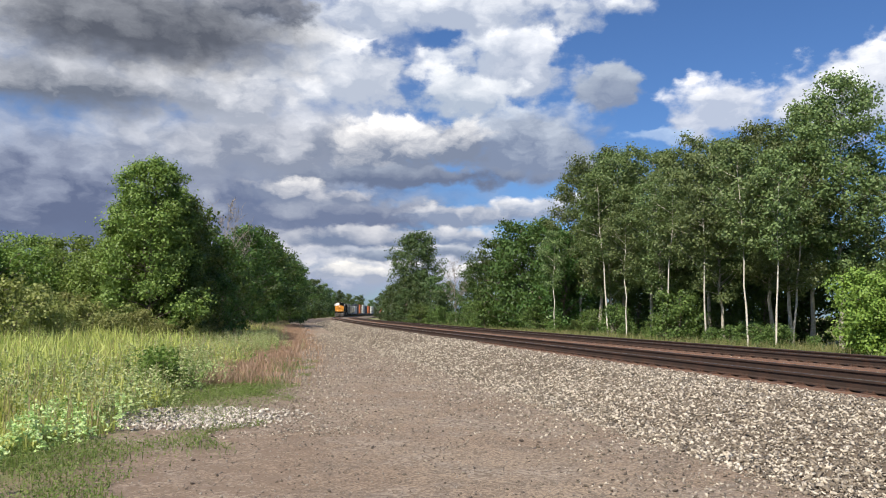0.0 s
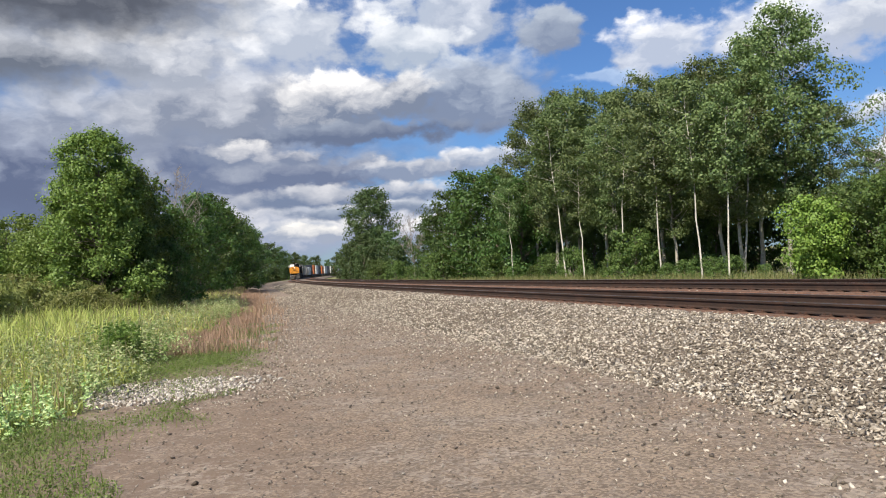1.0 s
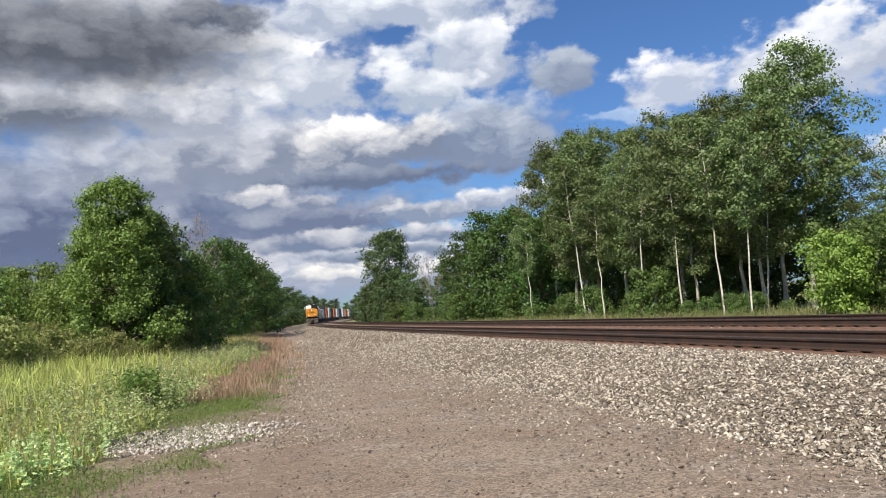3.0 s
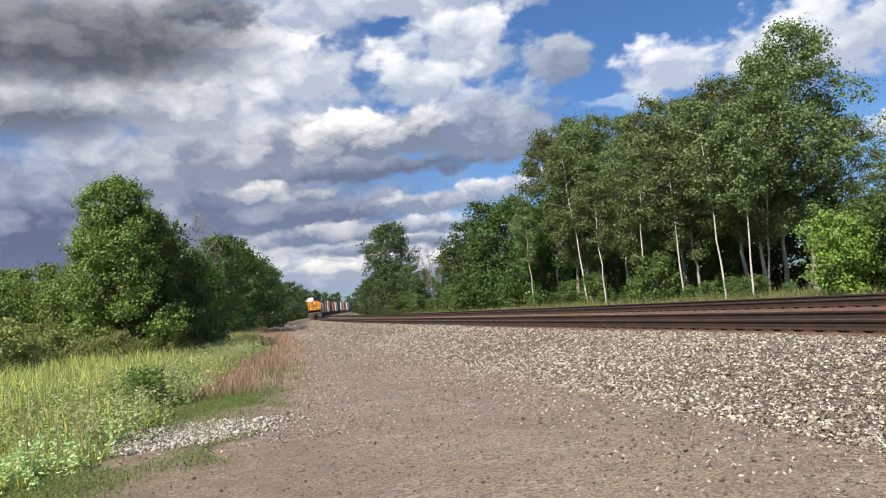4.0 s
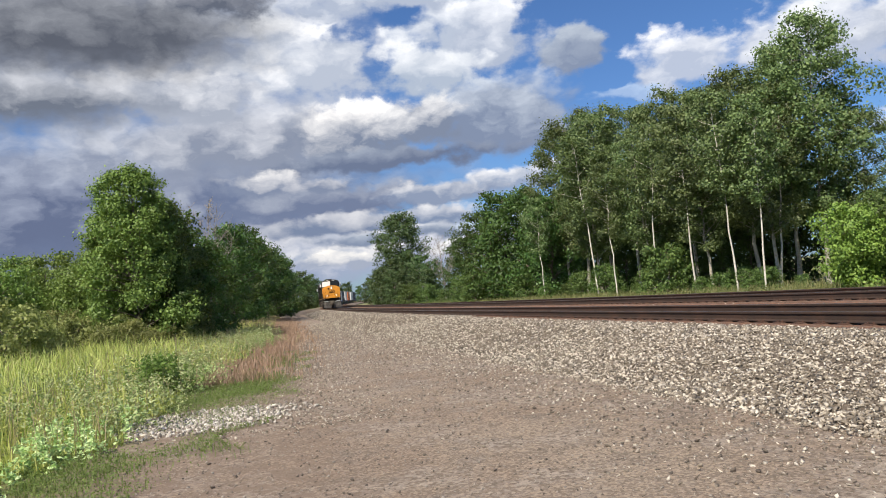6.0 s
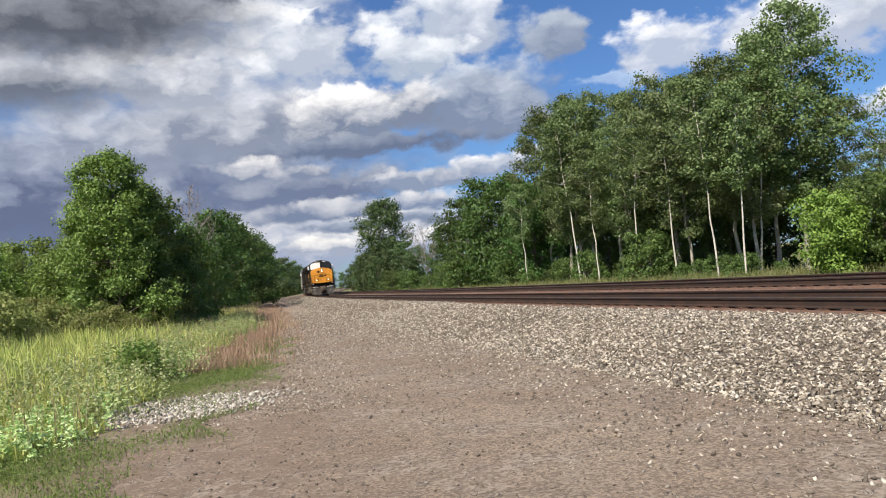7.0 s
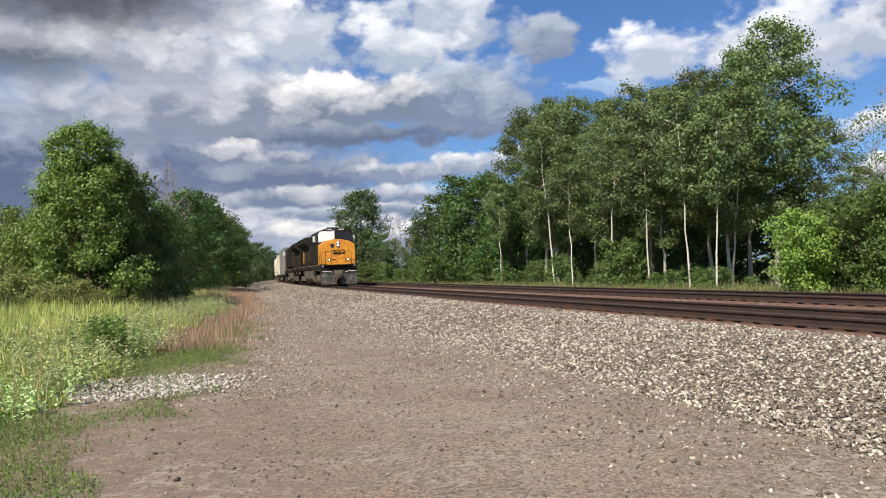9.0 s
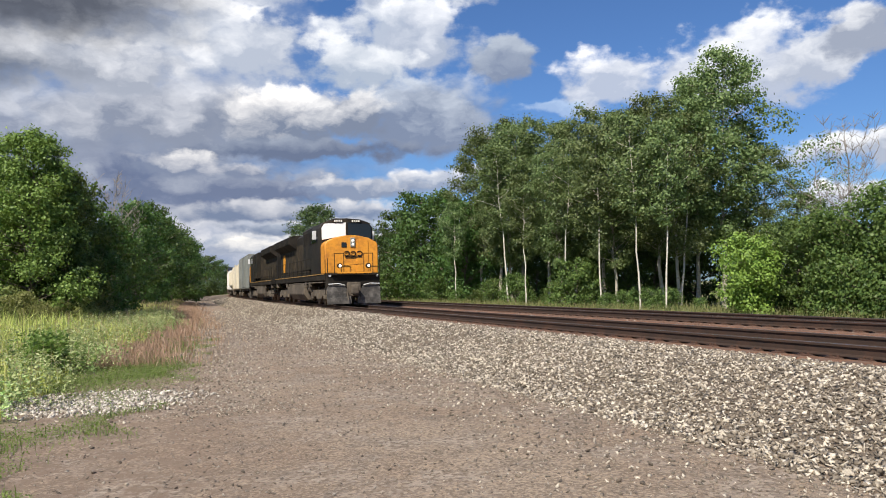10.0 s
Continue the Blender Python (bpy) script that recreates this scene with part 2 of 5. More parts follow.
M = {
    "rail": surface("rail_steel", (0.040, 0.026, 0.020), (0.085, 0.043, 0.028), 0.75, 0.2, 30, 2, 0.7),
    "rail_top": surface("rail_running_steel", (0.36, 0.34, 0.33), (0.2, 0.15, 0.12), 0.32, 0.9, 40, 3, 0.5),
    "rust": surface("rusty_iron", (0.095, 0.047, 0.031), (0.055, 0.033, 0.025), 0.85, 0.1, 30, 4, 0.8),
    "tie": surface("old_sleeper_wood", (0.105, 0.066, 0.048), (0.19, 0.11, 0.075), 0.9, 0, 22, 2.5, 0.7, 0.5, 0.02),
    "ballast_bed": surface("dirty_ballast", (0.19, 0.150, 0.112), (0.10, 0.074, 0.055), 0.95, 0, 26, 1.6, 0.8, 0.9, 0.05),
    "rust_bed": surface("rust_stained_ballast", (0.215, 0.108, 0.064), (0.110, 0.062, 0.043), 0.95, 0, 24, 1.8, 0.8, 0.9, 0.04),
    "clod": stony("earth_clod", (0.055, 0.043, 0.034), (0.10, 0.08, 0.064), (0.17, 0.14, 0.11)),
    "stone": stony("ballast_stone", (0.105, 0.087, 0.068), (0.265, 0.224, 0.176), (0.70, 0.63, 0.53)),
    "stone_one": stony("ballast_stone_single", (0.105, 0.087, 0.068), (0.265, 0.224, 0.176), (0.70, 0.63, 0.53), single=True),
    "pebble": stony("lot_pebble", (0.075, 0.06, 0.05), (0.18, 0.148, 0.122), (0.40, 0.36, 0.31)),
    "pale_stone": stony("pale_limestone", (0.17, 0.145, 0.12), (0.44, 0.40, 0.35), (0.72, 0.67, 0.60)),
    "bark_pale": surface("pale_aspen_bark", (0.42, 0.39, 0.33), (0.13, 0.11, 0.09), 0.85, 0, 12, 5, 0.7, 0.5, 0.02),
    "bark_white": surface("white_birch_bark", (0.62, 0.59, 0.52), (0.20, 0.17, 0.14), 0.8, 0, 10, 6, 0.6, 0.4, 0.02),
    "bark": surface("grey_brown_bark", (0.12, 0.095, 0.072), (0.21, 0.18, 0.15), 0.9, 0, 16, 3, 0.7, 0.6, 0.03),
    "bark_grey": surface("weathered_grey_wood", (0.30, 0.265, 0.23), (0.18, 0.15, 0.13), 0.9, 0, 16, 3, 0.7, 0.5, 0.02),
    "leaf_aspen": leafy("aspen_leaf", (0.050, 0.088, 0.030), (0.225, 0.290, 0.115)),
    "leaf_dark": leafy("dark_leaf", (0.038, 0.079, 0.023), (0.101, 0.172, 0.043)),
    "leaf_fresh": leafy("fresh_leaf", (0.105, 0.165, 0.036), (0.235, 0.320, 0.080)),
    "leaf_green": leafy("green_leaf", (0.055, 0.105, 0.028), (0.165, 0.240, 0.066)),
    "leaf_lime": leafy("lime_leaf", (0.120, 0.205, 0.036), (0.290, 0.400, 0.085)),
    "leaf_olive": leafy("olive_leaf", (0.17, 0.20, 0.060), (0.36, 0.38, 0.14), 0.4),
    "leaf_far": leafy("far_leaf", (0.049, 0.091, 0.036), (0.117, 0.172, 0.067)),
    "grass": leafy("meadow_grass", (0.34, 0.42, 0.085), (0.72, 0.74, 0.27), 0.4),
    "grass_dry": leafy("dry_grass", (0.36, 0.225, 0.15), (0.56, 0.41, 0.30), 0.3),
    "grass_tan": leafy("tan_grass", (0.364, 0.305, 0.156), (0.624, 0.546, 0.325), 0.3),
    "verge": leafy("verge_grass_blade", (0.10, 0.13, 0.04), (0.30, 0.27, 0.13), 0.35),
    "clover": leafy("clover_leaf", (0.119, 0.217, 0.049), (0.266, 0.378, 0.105), 0.3),
    "weed": leafy("weed_leaf", (0.26, 0.38, 0.12), (0.66, 0.74, 0.38), 0.3),
    "flower": leafy("yellow_flower", (0.55, 0.48, 0.08), (0.75, 0.66, 0.18), 0.2),
}


def ground_material():
    """Lot of packed stone dust between the meadow and the ballast, soil and turf elsewhere."""
    m, n, l, b = shader("ground_earth")
    vec = n.new("ShaderNodeTexCoord").outputs["Object"]
    dist = n.new("ShaderNodeVectorMath")
    dist.operation = "DISTANCE"
    l.new(vec, dist.inputs[0])
    dist.inputs[1].default_value = (CURVE_X, CURVE_Y, 0)
    off = n.new("ShaderNodeMath")            # metres to the right of the near track
    off.operation = "SUBTRACT"
    off.inputs[0].default_value = CURVE_R
    l.new(dist.outputs["Value"], off.inputs[1])
    big, mid, fine = noise_of(n, l, vec, 0.22, 4), noise_of(n, l, vec, 1.7, 5, 0.65), noise_of(n, l, vec, 34.0, 6, 0.75)
    speck = n.new("ShaderNodeTexVoronoi")
    speck.inputs["Scale"].default_value = 42.0
    l.new(vec, speck.inputs["Vector"])
    dust = mixer(n, l, ramp_of(n, l, big, 0.38, 0.62), (0.220, 0.166, 0.124), (0.266, 0.214, 0.166))
    dust = mixer(n, l, ramp_of(n, l, mid, 0.45, 0.70), dust, (0.180, 0.145, 0.116))
    dust = mixer(n, l, ramp_of(n, l, fine, 0.42, 0.72), dust, mixer(n, l, 0.5, dust, (0.40, 0.36, 0.32)))
    grey = n.new("ShaderNodeRGBToBW")
    l.new(speck.outputs["Color"], grey.inputs[0])
    tan = mixer(n, l, ramp_of(n, l, grey.outputs[0], 0.25, 0.8), (0.10, 0.082, 0.066), (0.80, 0.72, 0.62))
    grain = mixer(n, l, 0.6, dust, tan, "SOFT_LIGHT")
    gravelly = ramp_of(n, l, noise_of(n, l, vec, 0.6, 5, 0.7), 0.46, 0.60)
    coarse = n.new("ShaderNodeTexVoronoi")
    coarse.inputs["Scale"].default_value = 22.0
    l.new(vec, coarse.inputs["Vector"])
    grey2 = n.new("ShaderNodeRGBToBW")
    l.new(coarse.outputs["Color"], grey2.inputs[0])
    chips = mixer(n, l, ramp_of(n, l, grey2.outputs[0], 0.2, 0.85), (0.115, 0.085, 0.064), (0.43, 0.37, 0.31))
    half = n.new("ShaderNodeMath")
    half.operation = "MULTIPLY"
    l.new(gravelly, half.inputs[0])
    half.inputs[1].default_value = 0.5
    grain = mixer(n, l, half.outputs[0], grain, chips)
    turf = mixer(n, l, ramp_of(n, l, mid, 0.35, 0.65), (0.13, 0.15, 0.045), (0.21, 0.20, 0.085))
    edge = n.new("ShaderNodeMath")
    edge.operation = "MULTIPLY_ADD"
    l.new(mid, edge.inputs[0])
    edge.inputs[1].default_value = 3.2
    l.new(off.outputs[0], edge.inputs[2])
    left = ramp_of(n, l, edge.outputs[0], -9.6, -11.4)
    right = ramp_of(n, l, edge.outputs[0], 10.0, 11.5)
    mask = n.new("ShaderNodeMath")
    mask.operation = "MAXIMUM"
    l.new(left, mask.inputs[0]), l.new(right, mask.inputs[1])
    lane = n.new("ShaderNodeMath")           # brown litter and dead growth beside the meadow
    lane.operation = "MULTIPLY"
    l.new(ramp_of(n, l, edge.outputs[0], -6.6, -8.0), lane.inputs[0])
    l.new(ramp_of(n, l, noise_of(n, l, vec, 3.4, 6, 0.75), 0.42, 0.62), lane.inputs[1])
    grain = mixer(n, l, lane.outputs[0], grain, (0.19, 0.135, 0.098))
    l.new(mixer(n, l, mask.outputs[0], grain, turf), b.inputs["Base Color"])
    b.inputs["Roughness"].default_value = 0.95
    h = n.new("ShaderNodeMath")
    h.operation = "MULTIPLY_ADD"
    l.new(fine, h.inputs[0])
    h.inputs[1].default_value = 1.4
    l.new(mid, h.inputs[2])
    bump_of(n, l, h.outputs[0], 0.8, 0.014, b)
    return m

# ---------------------------------------------------------------- plan of the line
# The near track runs 9.95 m off the camera on a wide right-hand curve; the second track lies 4.68 m beyond it.
PSI, KAPPA, SIDE, SECOND = radians(-21.48), 0.000526, 9.95, 4.68
RAIL_TOP, RAIL_FOOT = 0.655, 0.485
CURVE_R = 1 / KAPPA
CURVE_X, CURVE_Y = (SIDE + CURVE_R) * math.cos(PSI), -(SIDE + CURVE_R) * math.sin(PSI)


def turn(u):
    return PSI + KAPPA * u


def spot(u, off, z=0.0):
    """The place u metres along the near track, off metres to its right."""
    th = turn(u)
    return Vector((CURVE_X - (CURVE_R - off) * math.cos(th), CURVE_Y + (CURVE_R - off) * math.sin(th), z))


def spots(u, off):
    th = PSI + KAPPA * u
    return np.stack([CURVE_X - (CURVE_R - off) * np.cos(th), CURVE_Y + (CURVE_R - off) * np.sin(th)], -1)


def bearing(deg, dist, z=0.0):
    return Vector((dist * math.sin(radians(deg)), dist * math.cos(radians(deg)), z))


# ---------------------------------------------------------------- mesh helpers
def mesh_of(name, verts, faces, materials, smooth=False):
    me = bpy.data.meshes.new(name)
    me.from_pydata([tuple(v) for v in verts], [], [tuple(f) for f in faces])
    for m in materials:
        me.materials.append(m)
    if smooth:
        me.shade_smooth()
    return me


def quick_mesh(name, verts, loops, per_face, material):
    """A large mesh from arrays, all faces with the same number of corners."""
    me = bpy.data.meshes.new(name)
    count = len(loops) // per_face
    me.vertices.add(len(verts)), me.loops.add(len(loops)), me.polygons.add(count)
    me.vertices.foreach_set("co", np.asarray(verts, np.float32).ravel())
    me.loops.foreach_set("vertex_index", np.asarray(loops, np.int32))
    me.polygons.foreach_set("loop_start", np.arange(0, count * per_face, per_face, dtype=np.int32))
    me.update(calc_edges=True)
    me.materials.append(material)
    return me


def part(name, bm, material, parent, label="", smooth=False):
    me = bpy.data.meshes.new(name)
    bmesh.ops.recalc_face_normals(bm, faces=bm.faces)
    bm.to_mesh(me)
    bm.free()
    me.materials.append(material)
    if smooth:
        me.shade_smooth()
    ob = new(name, me)
    ob.parent = parent
    return tagged(ob, label)


def box(bm, x, y, z, sx, sy, sz, bevel=0.0, rz=0.0):
    m = Matrix.Translation((x, y, z)) @ Matrix.Rotation(rz, 4, "Z") @ Matrix.Diagonal((sx, sy, sz, 1))
    r = bmesh.ops.create_cube(bm, size=1.0, matrix=m)
    if bevel:
        es = list({e for v in r["verts"] for e in v.link_edges})
        bmesh.ops.bevel(bm, geom=es, offset=bevel, segments=2, profile=0.5, affect="EDGES")
    return bm


def rod(bm, a, b, r, seg=8, r2=None):
    a, b = Vector(a), Vector(b)
    d = b - a
    m = Matrix.Translation((a + b) / 2) @ d.to_track_quat("Z", "Y").to_matrix().to_4x4()
    bmesh.ops.create_cone(bm, cap_ends=True, segments=seg, radius1=r, radius2=r if r2 is None else r2, depth=d.length, matrix=m)
    return bm


def prism(bm, outline, axis, lo, hi, bevel=0.0):
    """A flat outline drawn out along an axis. For "y" the outline is in x, z; for "x" in y, z; for "z" in x, y."""
    def place(p, s):
        return {"y": (p[0], s, p[1]), "x": (s, p[0], p[1]), "z": (p[0], p[1], s)}[axis]
    a = [bm.verts.new(place(p, lo)) for p in outline]
    b = [bm.verts.new(place(p, hi)) for p in outline]
    k = len(outline)
    fs = [bm.faces.new(a), bm.faces.new(b[::-1])] + [bm.faces.new((a[i], b[i], b[(i + 1) % k], a[(i + 1) % k])) for i in range(k)]
    if bevel:
        es = list({e for f in fs for e in f.edges})
        bmesh.ops.bevel(bm, geom=es, offset=bevel, segments=2, profile=0.5, affect="EDGES")
    return bm


def sweep(name, outline, stations, material, closed=True):
    """An outline of (off, z) drawn along the track."""
    verts, faces, k = [], [], len(outline)
    for u in stations:
        verts += [spot(u, o, z) for o, z in outline]
    for i in range(len(stations) - 1):
        for j in range(k if closed else k - 1):
            a, b = i * k + j, i * k + (j + 1) % k
            faces.append((a, b, b + k, a + k))
    return mesh_of(name, verts, faces, [material])


# ---------------------------------------------------------------- ground, ballast and tracks
def make_ground():
    s = np.linspace(-1, 1, 181)
    g = np.sign(s) * (np.abs(s) * 60 + np.abs(s) ** 5 * 2600)
    xs, ys = np.meshgrid(g, g)
    z = np.zeros_like(xs)
    far = np.clip((np.hypot(xs, ys) - 150) / 400, 0, 1)
    z += far * (0.8 * np.sin(xs / 160) * np.cos(ys / 210))
    z -= far * 0.8
    v = np.stack([xs, ys, z], -1).reshape(-1, 3)
    k = len(g)
    i = (np.arange(k - 1)[:, None] * k + np.arange(k - 1)[None]).ravel()
    me = quick_mesh("ground", v, np.stack([i, i + 1, i + k + 1, i + k], -1).ravel(), 4, ground_material())
    tagged(new("ground", me), "packed grey-brown gravel lot running into turf and soil", "ground", kind="structure")


make_ground()
STATIONS = [*np.arange(-30, 60, 1.5), *np.arange(60, 760, 5.0)]
BED = [(-4.9, -0.06), (-4.3, 0.03), (-2.5, 0.40), (-2.1, 0.445), (1.9, 0.44), (2.35, 0.40), (2.8, 0.43), (SECOND + 2.1, 0.44), (SECOND + 2.6, 0.38), (SECOND + 4.6, -0.06)]
ballast = tagged(new("ballast", sweep("ballast", BED, STATIONS, M["ballast_bed"], False)), "bank of dirty grey crushed stone under the two tracks", "ballast", kind="structure")

for c in (0.0, SECOND):
    tagged(new("stained_ballast", sweep("stained_ballast", [(c - 1.5, .43), (c - 1.38, .452), (c + 1.38, .452), (c + 1.5, .43)], STATIONS, M["rust_bed"], False)), "rust-stained crushed stone between the sleepers", "ballast", kind="structure")


def rail_outline(c):
    f, t = RAIL_FOOT, RAIL_TOP
    return [(c - .075, f), (c + .075, f), (c + .075, f + .012), (c + .012, f + .035), (c + .010, t - .045), (c + .036, t - .036), (c + .037, t - .008), (c + .028, t - .0005),
            (c - .028, t - .0005), (c - .037, t - .008), (c - .036, t - .036), (c - .010, t - .045), (c - .012, f + .035), (c - .075, f + .012)]


def make_track(centre, label, seed):
    track = tagged(new("railway_track"), label, "railway track", "tracks of the line", "structure")
    for s in (-0.755, 0.755):
        rail = new("rail", sweep("rail", rail_outline(centre + s), STATIONS, M["rail"]))
        rail.parent = track
        tagged(rail, "brown rusted steel rail")
        head = new("running_surface", sweep("running_surface", [(centre + s - .024, RAIL_TOP), (centre + s + .024, RAIL_TOP), (centre + s + .022, RAIL_TOP + .002), (centre + s - .022, RAIL_TOP + .002)], STATIONS, M["rail_top"]))
        head.parent = rail
        tagged(head, "polished grey top of the rail")
    rng = random.Random(seed)
    bm = bmesh.new()
    box(bm, 0, 0, 0, 2.6, 0.23, 0.18, 0.012)
    tie = bpy.data.meshes.new("tie")
    bm.to_mesh(tie)
    bm.free()
    tie.materials.append(M["tie"])
    bm = bmesh.new()
    box(bm, 0, 0, 0, 0.36, 0.19, 0.018)
    for a in (-0.1, 0.1):
        for b in (-0.06, 0.06):
            box(bm, a, b, 0.022, 0.03, 0.022, 0.03)
    plate = bpy.data.meshes.new("tie_plate")
    bm.to_mesh(plate)
    bm.free()
    plate.materials.append(M["rust"])
    u, i = -6.0, 0
    while i < (150 if centre == 0 else 110):
        p = spot(u, centre + rng.uniform(-.03, .03), RAIL_FOOT - 0.112 + rng.uniform(-.004, .004))
        th = -turn(u) + radians(rng.uniform(-1, 1))
        ob = new("tie", tie)
        ob.parent, ob.matrix_basis = track, Matrix.Translation(p) @ Matrix.Rotation(th, 4, "Z")
        if i < 75:
            for s in (-0.755, 0.755):
                pl = new("tie_plate", plate)
                pl.parent, pl.matrix_basis = ob, Matrix.Translation((s, 0, 0.099))
        u, i = u + 0.5, i + 1
    verts, faces = [], []
    while u < 500:
        th = turn(u)
        n, t = Vector((math.cos(th), -math.sin(th), 0)), Vector((math.sin(th), math.cos(th), 0))
        c = spot(u, centre, RAIL_FOOT - 0.022)
        k = len(verts)
        for a, b in ((-1.3, -.115), (1.3, -.115), (1.3, .115), (-1.3, .115)):
            verts += [c + n * a + t * b, c + n * a + t * b - Vector((0, 0, .16))]
        faces += [(k, k + 2, k + 4, k + 6), (k, k + 1, k + 3, k + 2), (k + 6, k + 7, k + 1, k), (k + 2, k + 3, k + 5, k + 4), (k + 4, k + 5, k + 7, k + 6)]
        u += 0.5
    far = new("far_ties", mesh_of("far_ties", verts, faces, [M["tie"]]))
    far.parent = track
    tagged(far, kind="stuff")
    return track


make_track(0.0, "rusty rails on weathered wooden sleepers, the nearer track", 3)
make_track(SECOND, "rusty rails on weathered wooden sleepers, the farther track", 4)

# ---------------------------------------------------------------- loose stones
def stone_shapes(count, seed, corners=9):
    """Broken stones of eight to twelve faces, of radius one."""
    rng, out = np.random.default_rng(seed), []
    for _ in range(count):
        bm = bmesh.new()
        for v in rng.normal(size=(corners, 3)):
            v = v / np.linalg.norm(v) * rng.uniform(.75, 1.1)
            bm.verts.new((v[0], v[1] * .8, v[2] * .62))
        bmesh.ops.convex_hull(bm, input=bm.verts)
        bmesh.ops.triangulate(bm, faces=bm.faces)
        loose = [v for v in bm.verts if not v.link_faces]
        bmesh.ops.delete(bm, geom=loose, context="VERTS")
        bm.verts.ensure_lookup_table(), bm.verts.index_update()
        out.append((np.array([v.co[:] for v in bm.verts]), np.array([[v.index for v in f.verts] for f in bm.faces])))
        bm.free()
    return out


SHAPES, SMALL = stone_shapes(14, 5, 8), stone_shapes(12, 6, 6)


def strew(name, places, sizes, material, seed, sink=0.25, shapes=SHAPES):
    """Many stones in one mesh: places (n, 3), radii (n)."""
    rng = np.random.default_rng(seed)
    vs, fs, base = [], [], 0
    kind = rng.integers(0, len(shapes), len(places))
    for k, (sv, sf) in enumerate(shapes):
        pick = np.nonzero(kind == k)[0]
        a = rng.uniform(0, 6.283, len(pick))
        c, s = np.cos(a), np.sin(a)
        tip = rng.normal(0, .35, (len(pick), 2))
        x = sv[None, :, 0] * c[:, None] - sv[None, :, 1] * s[:, None]
        y = sv[None, :, 0] * s[:, None] + sv[None, :, 1] * c[:, None]
        z = sv[None, :, 2] + x * tip[:, :1] + y * tip[:, 1:]
        v = np.stack([x, y, z], -1) * sizes[pick, None, None] + places[pick, None, :]
        v[..., 2] += (sizes[pick] * (0.62 - sink * 1.3))[:, None]
        vs.append(v.reshape(-1, 3))
        f = sf[None] + (np.arange(len(pick)) * len(sv))[:, None, None] + base
        fs.append(f.reshape(-1, 3))
        base += v.shape[0] * v.shape[1]
    return quick_mesh(name, np.concatenate(vs), np.concatenate(fs).ravel(), 3, material)


def bank_height(off):
    return np.interp(off, [p[0] for p in BED], [max(0, p[1]) for p in BED])


def ballast_places(count, u0, u1, o0, o1, seed, power=1.6):
    rng = np.random.default_rng(seed)
    u = u0 + (u1 - u0) * rng.random(count) ** power
    o = rng.uniform(o0, o1, count)
    xy = spots(u, o)
    return np.column_stack([xy, bank_height(o)]), o, u


rng0 = np.random.default_rng(21)
p1, o1, u1 = ballast_places(36000, -3, 34, -4.9, -1.25, 31, 1.3)
p2, o2, u2 = ballast_places(11000, 30, 130, -4.7, -1.0, 32, 1.5)
p3, o3, u3 = ballast_places(3500, -4, 50, -0.7, SECOND + 1, 33, 1.4)
p4, o4, u4 = ballast_places(24000, 1, 17, -5.0, -1.3, 34, 1.1)
pp, ss = np.concatenate([p1, p2, p3, p4]), np.concatenate([.022 + .036 * rng0.random(len(p1)) ** 1.3, rng0.uniform(.04, .075, len(p2)), rng0.uniform(.022, .045, len(p3)), .018 + .032 * rng0.random(len(p4)) ** 1.4])
loose = new("loose_ballast", strew("loose_ballast", pp, ss, M["stone"], 41, shapes=SHAPES[:4] + SMALL))
tagged(loose, "pale and grey crushed stone heaped along the track", "ballast stones", kind="stuff")
# stones thrown out over the edge of the lot
u = 1 + 60 * rng0.random(11000) ** 1.6
o = -4.7 - np.abs(rng0.normal(0, 1.15, 11000))
spread = np.column_stack([spots(u, o), np.zeros(11000)])
tagged(new("scattered_stones", strew("scattered_stones", spread, (.007 + .024 * rng0.random(11000) ** 1.7) * (1 + u / 50), M["stone"], 42)), "scattered crushed stone thinning out onto the lot", "stones", kind="stuff")
n = 15000
u = 6 + 42 * rng0.random(n) ** 1.2
o = rng0.uniform(-9.6, -4.8, n)
where = spots(u, o)
lumpy = np.sin(where[:, 0] * .9 + 2) * np.sin(where[:, 1] * .55) + rng0.normal(0, .55, n) > -0.1
tagged(new("lot_gravel", strew("lot_gravel", np.column_stack([where, np.zeros(n)])[lumpy], (rng0.uniform(.006, .020, n) * (1 + u / 40))[lumpy], M["pebble"], 46, 0.3, SMALL)), "fine mixed gravel lying in drifts over the lot", "gravel", kind="stuff")
# coarser pale gravel along the lane beside the meadow
n = 7000
u = 10 + 40 * rng0.random(n) ** 1.3
o = np.interp(u, [10, 16, 30, 50], [-9.3, -8.9, -8.2, -7.6]) + rng0.normal(0, .75, n)
tagged(new("lane_gravel", strew("lane_gravel", np.column_stack([spots(u, o), np.zeros(n)]), (.008 + .022 * rng0.random(n) ** 1.6) * (1 + u / 45), M["stone"], 48, 0.3, SMALL)), "pale gravel lying along the lane beside the weeds", "gravel", kind="stuff")
# single stones on the slope that the camera sees nearest
ONE = []
for k, (sv, sf) in enumerate(SHAPES[:6]):
    ONE.append(mesh_of("stone", sv, sf, [M["stone_one"]]))
for i in range(280):
    r = random.Random(i + 500)
    uu, oo, rad = r.uniform(2, 12), r.uniform(-4.9, -2.0), r.uniform(.035, .062)
    st = new("stone", ONE[i % 6])
    st.parent = ballast
    st.matrix_basis = Matrix.Translation(spot(uu, oo, float(bank_height(oo)) + rad * .35)) @ Euler((r.uniform(-.4, .4), r.uniform(-.4, .4), r.uniform(0, 6.28))).to_matrix().to_4x4() @ Matrix.Diagonal((rad, rad, rad, 1))
